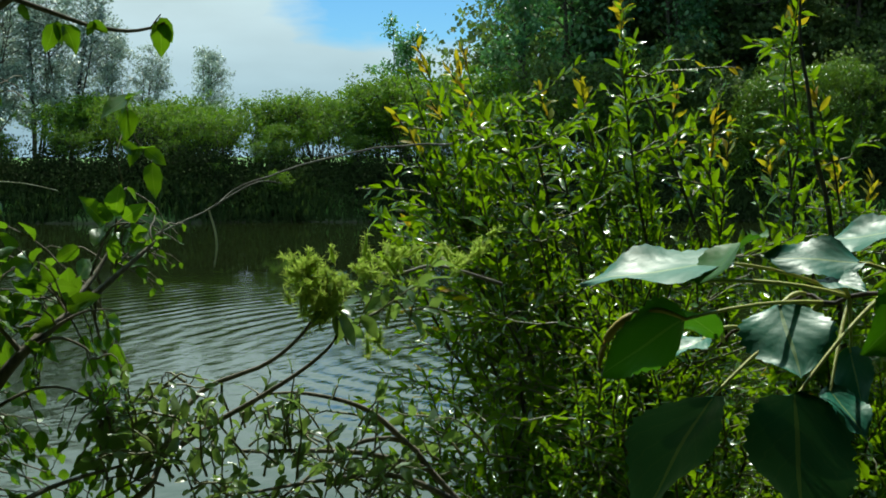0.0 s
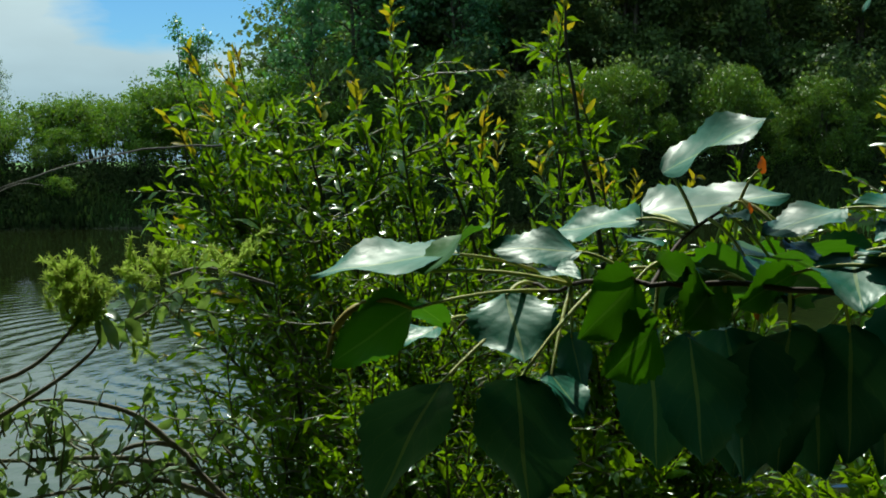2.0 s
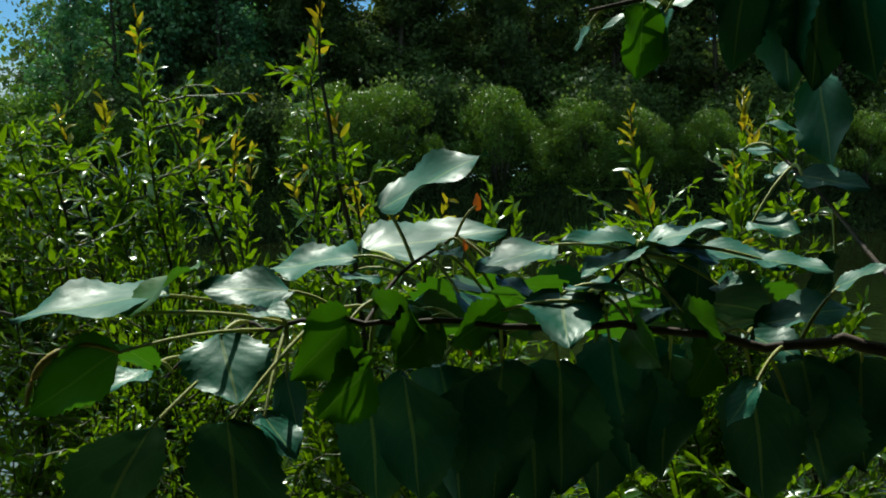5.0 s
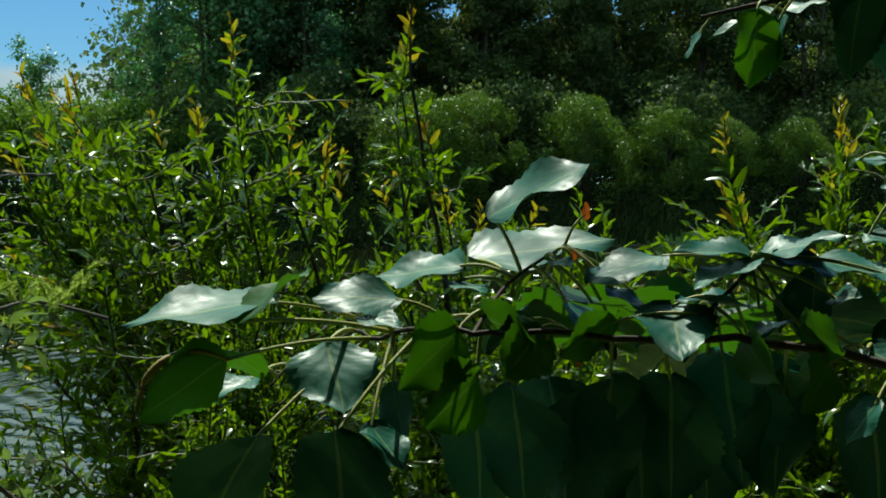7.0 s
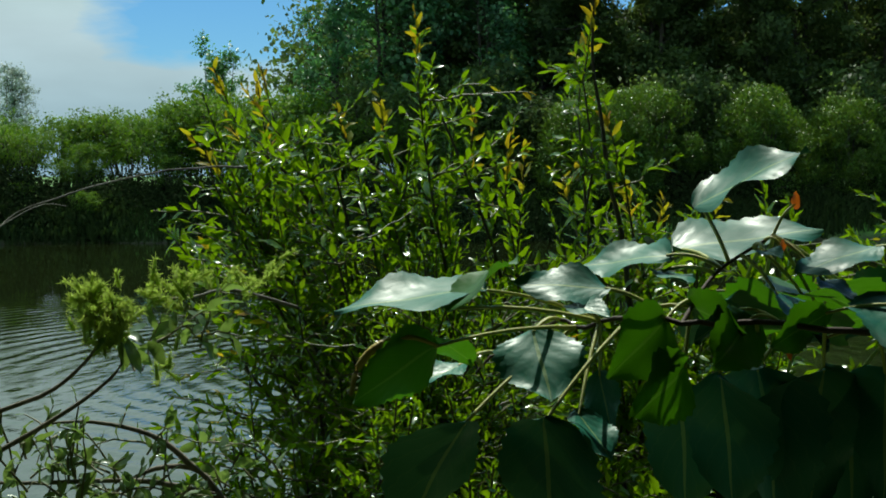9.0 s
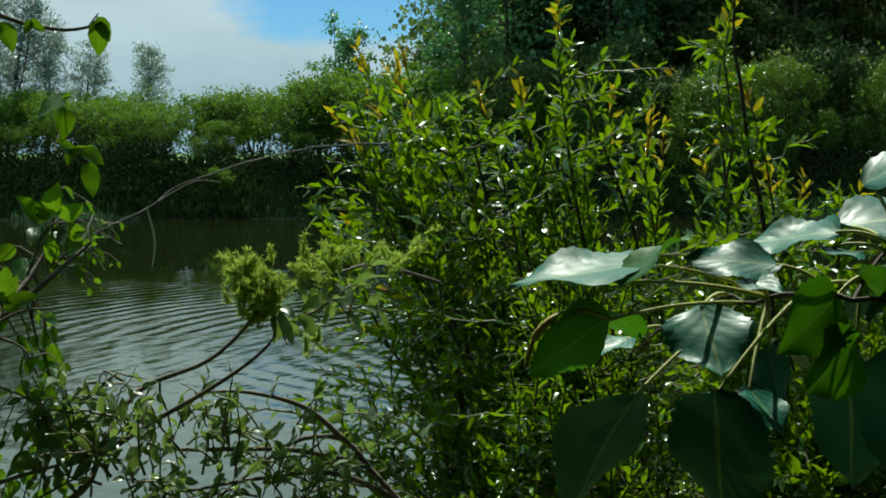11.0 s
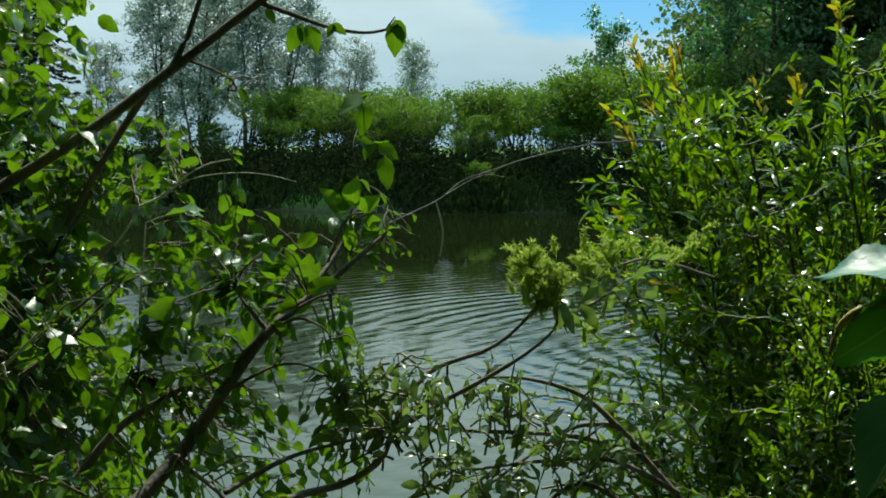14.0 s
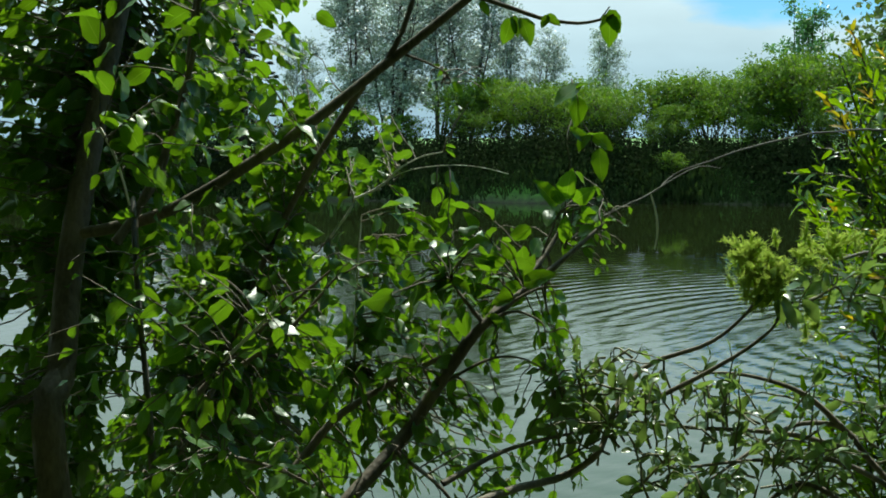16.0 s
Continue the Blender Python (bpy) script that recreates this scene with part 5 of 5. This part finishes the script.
    # pale and green leaves at the end of the thin upright shoot
    for base, tip, face in (((-12.64, 2.47), (-13.85, 1.76), (0, -0.3, 1)), ((-12.88, 2.30), (-12.20, 2.75), (0, -0.5, 1)), ((-12.88, 2.00), (-12.84, 0.80), (0.6, -0.5, 0.7)), ((-12.39, 0.44), (-12.75, -0.21), (0, -0.45, 0.9)),
                            ((-12.15, 0.32), (-11.40, -0.21), (0, -0.6, 0.8)), ((-11.90, -0.21), (-11.84, -1.56), (0.5, -0.8, 0.3)), ((-12.39, 0.32), (-11.80, 0.48), (0, -0.46, 0.9)), ((-12.50, 0.10), (-13.00, 0.62), (0, -0.46, 0.9))):
        set_leaf((*base, 2.25), (*tip, 2.23), face)
    twigs.tube(smooth_line([up((-13.05, 2.73, 2.30)), up((-12.88, 2.1, 2.25)), up((-12.6, 0.9, 2.25)), up((-12.2, 0.3, 2.25)), up((-11.9, -0.25, 2.25))], 12), [0.0011, 0.0008], 4)
    # hanging leaves along the thin twig over the water
    for base, tip in (((-11.47, 5.60), (-11.04, 4.71)), ((-11.50, 5.49), (-11.42, 4.17)), ((-14.09, 5.43), (-13.60, 4.96)), ((-14.05, 5.40), (-14.30, 4.90)), ((-15.60, 5.30), (-15.89, 4.26)), ((-15.24, 5.30), (-14.72, 4.26)), ((-15.50, 5.40), (-15.35, 4.50)),
                      ((-16.90, 6.00), (-16.60, 5.40)), ((-23.85, 5.45), (-23.10, 4.95))):
        set_leaf((*base, 2.31), (*tip, 2.30), (0.3, -1.0, 0.2))
    twigs.make("twig_work", LIMB_BARK, ob)["kind"] = "stuff"
    leaves.make("foliage", BROAD_BLADE, POPLAR, ob, singles=300)


young_poplar()


# ---- balsam poplar branch close by ----
BALSAM_BLADE = [blade(h, 22, 4, fo, dr, 0.05, pk, 0.84, wv * 1.25, sw, ro, ph) for h, fo, dr, pk, wv, sw, ro, ph in (
    (0.37, 0.14, 0.05, 0.36, 0.080, 0.02, 0.05, 0.0), (0.40, 0.20, 0.07, 0.40, 0.110, -0.03, -0.08, 1.4), (0.35, 0.08, 0.03, 0.44, 0.095, 0.04, 0.10, 2.7), (0.38, 0.24, 0.09, 0.36, 0.070, -0.02, -0.05, 4.1), (0.41, 0.12, 0.02, 0.40, 0.105, 0.02, 0.05, 5.2))]


def balsam_branch():
    global rng
    rng = np.random.default_rng(141)
    origin = bearing(46.12, -6.22, 0.973)
    ob = thing("poplar_branch", origin, "poplar branch with large glossy leaves reaching across close by", "branch")
    here = np.array(origin)
    wood = Wood()
    up = lambda *q: np.array(bearing(*q))
    main = smooth_line([up(46.12, -6.22, 0.973), up(39.58, -6.09, 0.945), up(35.84, -6.33, 0.940), up(30.04, -5.81, 0.923), up(24.31, -5.72, 0.916), up(19.84, -5.67, 0.911), up(15.80, -5.45, 0.956), up(13.77, -5.93, 0.983), up(11.39, -7.11, 0.981)], 50)
    main += np.cumsum(rng.normal(0, 0.0022, main.shape), 0) * np.array([0.3, 0.3, 1.0])
    wood.tube(main, [0.0055, 0.0030, 0.0020, 0.0015, 0.0010], 8)
    fork = smooth_line([main[30], up(20.63, -4.23, 0.942), up(21.47, -3.27, 0.963), up(23.25, -2.08, 0.985)], 14)
    wood.tube(fork, [0.0018, 0.001], 6)
    fork2 = smooth_line([main[20], up(29.42, -4.33, 0.952), up(30.69, -2.93, 0.964), up(30.95, -2.43, 0.964)], 14)
    wood.tube(fork2, [0.0018, 0.001], 6)
    over = smooth_line([up(44.97, 10.91, 1.171), up(37.45, 8.99, 1.162), up(32.36, 7.79, 1.126), up(28.27, 6.95, 1.101)], 20)
    wood.tube(over, [0.005, 0.0015], 6)
    wood.tube(bow(over[0], main[0], 8, 0, 0.02), [0.006, 0.009], 8)
    wood.tube(bow(main[0], (main[0][0] + 0.15, main[0][1] + 0.05, ground_z(main[0][0], main[0][1]) - 0.1), 8, 0, 0.04), [0.009, 0.014], 8)
    fork3 = smooth_line([main[3], up(40.2, -3.4, 0.99), up(37.6, -0.6, 1.07), up(35.4, 1.4, 1.125)], 14)
    wood.tube(fork3, [0.0024, 0.0011], 6)
    rib = Wood()
    rib.tube(smooth_line([up(10.05, -6.71, 0.859), up(8.81, -6.32, 0.847), up(7.57, -6.69, 0.836), up(6.75, -7.63, 0.835), up(6.47, -8.75, 0.835)], 16), [0.0010, 0.0022, 0.0026, 0.0012], 6)
    rib.make("curled_leaf", OCHRE, ob, "dry brownish rolled leaf")
    wood.make("stem", BRANCH_BARK, ob)
    nodes = np.concatenate([main, fork, fork2, fork3, over])
    leaf_mesh = [mesh_data("leaf", *b[:2], m, b[2]) for m in (BALSAM, BACKLIT, RUSSET) for b in BALSAM_BLADE]
    stalk = rough_material("petiole", (0.30, 0.33, 0.05), (0.44, 0.42, 0.09), 40, 0.5, 0.2)
    count = [0]

    def leaf(base, tip, open_deg, wide=1.0, flip=False, backlit=False, dry=False):
        """A blade from base to tip (az, el, dist); open_deg: 0 shows its edge, 90 its face; flip shows the underside."""
        a, b = up(*base), up(*tip)
        axis = b - a
        length = np.linalg.norm(axis)
        axis = unit(axis)
        away = unit((a + b) / 2 - np.array(EYE))
        flat = unit(np.cross(axis, away))
        flat = flat if (flat[2] > 0) != flip else -flat
        deep = unit(away - axis * (away @ axis))
        lateral = deep * math.cos(radians(open_deg)) + flat * math.sin(radians(open_deg))
        normal = np.cross(lateral, axis)
        if normal[2] < 0:
            lateral, normal = -lateral, -normal
        o = new("leaf", leaf_mesh[count[0] % 5 + (10 if dry else 5 if backlit else 0)])
        # Lit copy of the balsam leaf, for blades with the sun behind them.
        if backlit:
            tagged(o, "lime-green leaf with light through it put into its colour")
        if dry:
            tagged(o, "small withered orange-red leaf")
        count[0] += 1
        o.parent = ob
        m = Matrix(np.stack([lateral * wide, axis, normal], 1).tolist()).to_4x4() @ Matrix.Scale(float(length), 4)
        m.translation = Vector((a - here).tolist())
        o.matrix_basis = m
        near = nodes if base[1] > -3.4 else nodes[:len(main) + len(fork) + len(fork2)]
        hold = near[np.argmin(np.linalg.norm(near - a - axis * -0.03, axis=1))]
        inner = m.inverted()
        pts = [inner @ Vector((q - here).tolist()) for q in bow(a + axis * 0.004, hold, 7, 0.004)]
        w = Wood()
        w.tube([tuple(q) for q in pts], [0.0011 / length, 0.0016 / length], 6)
        s = new("petiole", mesh_data("petiole", np.concatenate(w.v), np.concatenate(w.f), stalk))
        s.parent = o
        return o

    leaf((11.95, -4.35, 0.881), (5.66, -4.98, 0.864), 15)
    leaf((10.51, -5.29, 0.839), (13.03, -2.80, 0.882), 10, backlit=True)
    leaf((17.05, -4.30, 0.885), (13.11, -3.95, 0.874), 29)
    leaf((15.40, -4.95, 0.872), (17.10, -5.25, 0.850), 24)
    leaf((19.31, -2.90, 0.960), (15.34, -3.40, 0.985), 18)
    leaf((19.22, -2.76, 1.020), (25.01, -1.55, 1.057), 24)
    leaf((20.12, -1.02, 0.990), (24.41, 1.62, 0.985), 16)
    leaf((27.36, -2.40, 0.985), (24.13, -3.44, 0.945), 20)
    leaf((30.86, -2.43, 0.974), (27.69, -2.01, 0.950), 14)
    leaf((30.86, -2.43, 0.974), (34.22, -1.48, 0.978), 16)
    leaf((30.91, -2.56, 0.964), (28.65, -3.57, 0.921), 14)
    leaf((31.46, -2.46, 0.965), (34.18, -2.96, 0.978), 12)
    leaf((13.73, -5.92, 0.935), (14.44, -8.90, 0.891), 88, wide=1.35)
    leaf((19.31, -5.44, 0.910), (17.25, -7.88, 0.867), 62, flip=True, backlit=True)
    leaf((20.14, -7.32, 0.911), (18.18, -9.53, 0.869), 55, flip=True, backlit=True)
    leaf((10.05, -6.61, 0.859), (6.40, -8.94, 0.835), 52, flip=True, backlit=True)
    leaf((10.89, -7.45, 0.930), (8.91, -8.20, 0.908), 30)
    leaf((11.39, -7.37, 0.901), (9.71, -6.32, 0.878), 45, flip=True, backlit=True)
    leaf((11.14, -9.74, 0.880), (7.97, -14.56, 0.927), 35, flip=True)
    leaf((14.40, -9.56, 0.864), (14.77, -14.85, 0.915), 57, flip=True)
    leaf((16.52, -7.64, 0.917), (17.08, -10.23, 0.907), 50, flip=True)
    leaf((15.63, -9.26, 0.886), (17.37, -11.13, 0.868), 30)
    leaf((21.40, -7.58, 0.913), (22.21, -12.85, 0.964), 55, flip=True)
    leaf((22.83, -7.26, 0.934), (23.90, -13.24, 0.986), 55, flip=True)
    leaf((25.40, -7.20, 0.938), (24.72, -12.97, 0.987), 59, flip=True)
    leaf((27.71, -7.14, 0.940), (27.72, -12.38, 0.991), 59, flip=True)
    leaf((29.64, -6.15, 0.963), (30.56, -11.31, 1.014), 57, flip=True)
    leaf((32.10, -6.75, 0.966), (31.69, -11.69, 1.016), 51, flip=True)
    leaf((33.12, -2.77, 0.987), (32.87, -6.27, 0.987), 35, flip=True)
    leaf((33.83, -6.34, 0.968), (33.07, -8.47, 0.937), 40, flip=True, backlit=True)
    leaf((27.67, -4.35, 0.955), (28.45, -6.35, 0.890), 66)
    leaf((31.28, -4.51, 0.965), (27.92, -3.90, 0.941), 6)
    leaf((32.32, -4.78, 0.966), (30.44, -5.79, 0.934), 9)
    leaf((23.36, -4.29, 0.955), (25.71, -6.38, 0.928), 14)
    leaf((25.10, -3.75, 0.967), (26.58, -4.57, 0.949), 20)
    leaf((35.41, -2.96, 0.980), (38.40, -3.22, 0.964), 16)
    leaf((34.89, -5.86, 0.969), (37.52, -6.73, 0.953), 30)
    leaf((35.30, -7.50, 0.960), (35.99, -12.47, 1.011), 55, flip=True)
    leaf((33.73, -4.00, 0.978), (34.88, -3.79, 0.959), 30)
    leaf((37.22, -6.74, 0.972), (38.00, -11.64, 1.023), 55, flip=True)
    leaf((38.38, -4.08, 0.974), (40.39, -2.95, 0.966), 20)
    leaf((39.46, -6.63, 0.975), (39.20, -10.90, 1.025), 51, flip=True)
    leaf((19.63, -7.78, 0.961), (20.22, -13.12, 1.012), 55, flip=True)
    leaf((23.80, -8.16, 0.986), (22.75, -13.04, 1.035), 51, flip=True)
    leaf((26.30, -7.63, 0.999), (26.23, -13.11, 1.049), 55, flip=True)
    leaf((28.82, -7.54, 1.002), (28.98, -12.74, 1.052), 55, flip=True)
    leaf((30.58, -6.12, 1.004), (32.43, -9.20, 1.006), 60, flip=True)
    leaf((18.83, -3.53, 0.969), (19.96, -3.96, 0.931), 20)
    leaf((22.92, -2.68, 0.954), (23.71, -2.84, 0.935), 20)
    leaf((22.14, -4.93, 0.923), (20.32, -6.37, 0.911), 30, flip=True)
    leaf((25.34, -6.27, 0.947), (24.03, -5.95, 0.926), 25, flip=True)
    leaf((30.43, 7.21, 1.104), (30.35, 4.06, 1.084), 40, flip=True, backlit=True)
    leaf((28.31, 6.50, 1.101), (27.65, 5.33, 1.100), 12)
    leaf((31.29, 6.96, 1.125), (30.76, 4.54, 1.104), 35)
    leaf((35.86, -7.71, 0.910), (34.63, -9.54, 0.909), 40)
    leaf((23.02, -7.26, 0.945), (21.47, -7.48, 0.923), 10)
    # Back tier of leaves, added to keep the sun off the hanging ones.
    leaf((21.73, -4.29, 1.093), (24.81, -4.71, 1.157), 20, flip=True, backlit=True)
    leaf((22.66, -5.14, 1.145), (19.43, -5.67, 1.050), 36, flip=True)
    leaf((24.26, -4.37, 0.996), (27.09, -4.76, 1.110), 8, flip=True, backlit=True)
    leaf((25.14, -5.21, 1.047), (21.27, -5.72, 1.153), 30, flip=True, backlit=True)
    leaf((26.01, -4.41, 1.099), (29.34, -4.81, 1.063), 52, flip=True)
    leaf((26.92, -5.25, 1.150), (23.59, -5.79, 1.106), 20, flip=True, backlit=True)
    leaf((28.49, -4.48, 1.001), (31.06, -4.85, 1.165), 8, flip=True, backlit=True)
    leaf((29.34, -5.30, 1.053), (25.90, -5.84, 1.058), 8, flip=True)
    leaf((30.18, -4.51, 1.104), (33.23, -4.88, 1.118), 8, flip=True, backlit=True)
    leaf((31.06, -5.33, 1.155), (27.67, -5.87, 1.161), 52, flip=True, backlit=True)
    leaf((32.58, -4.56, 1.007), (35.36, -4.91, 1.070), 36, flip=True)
    leaf((33.40, -5.36, 1.058), (29.91, -5.91, 1.114), 8, flip=True, backlit=True)
    leaf((34.20, -4.59, 1.109), (36.96, -4.93, 1.172), 20, flip=True, backlit=True)
    leaf((35.04, -5.37, 1.160), (32.12, -5.94, 1.066), 36, flip=True)
    leaf((36.50, 0.31, 1.086), (39.34, -0.06, 1.069), 26)
    leaf((34.62, -1.51, 1.083), (36.80, -1.85, 1.066), 24)
    leaf((34.11, 1.35, 1.133), (35.87, 1.22, 1.115), 18)
    leaf((35.06, 2.31, 1.135), (36.54, 2.03, 1.136), 10)
    leaf((35.19, 0.33, 1.134), (36.40, 0.56, 1.116), 30)
    leaf((32.79, -2.56, 1.051), (36.51, -3.15, 1.035), 18)
    leaf((35.21, -5.64, 1.013), (38.98, -4.54, 1.018), 24)
    leaf((32.11, -3.41, 1.030), (31.70, -5.43, 1.029), 40, flip=True)
    leaf((36.82, -9.79, 1.014), (38.43, -7.34, 1.016), 40)
    leaf((38.20, -2.86, 1.057), (37.06, -4.61, 1.035), 30, flip=True)
    leaf((19.9, -4.9, 0.93), (22.6, -5.9, 0.90), 40, flip=True, backlit=True)
    leaf((22.6, -5.3, 0.92), (21.4, -7.4, 0.88), 58, flip=True, backlit=True)
    leaf((25.6, -5.0, 0.93), (23.4, -6.6, 0.90), 50, flip=True, backlit=True)
    leaf((30.6, -5.6, 0.93), (31.9, -7.3, 0.90), 55, flip=True, backlit=True)
    leaf((32.6, -5.0, 0.94), (34.6, -6.0, 0.91), 40, flip=True, backlit=True)
    leaf((34.3, 8.4, 1.14), (34.0, 4.4, 1.12), 50, flip=True)
    leaf((35.6, 8.5, 1.15), (35.9, 3.6, 1.13), 55, flip=True)
    leaf((37.1, 8.6, 1.15), (36.8, 3.6, 1.13), 60, flip=True)
    leaf((38.7, 8.8, 1.15), (39.0, 3.8, 1.13), 55, flip=True)
    leaf((37.0, 4.2, 1.17), (37.6, 0.6, 1.15), 50, flip=True)
    leaf((24.01, -1.03, 1.000), (24.15, -0.28, 0.990), 60, wide=0.65, dry=True)
    leaf((23.48, -2.67, 0.980), (23.76, -2.22, 0.970), 50, wide=0.65, dry=True)
    leaf((24.02, -6.49, 0.930), (24.13, -7.05, 0.930), 70, wide=0.65, dry=True)
    leaf((31.05, 6.99, 1.131), (28.33, 6.26, 1.147), 14)
    leaf((31.21, 7.02, 1.151), (32.94, 7.44, 1.153), 16)


balsam_branch()
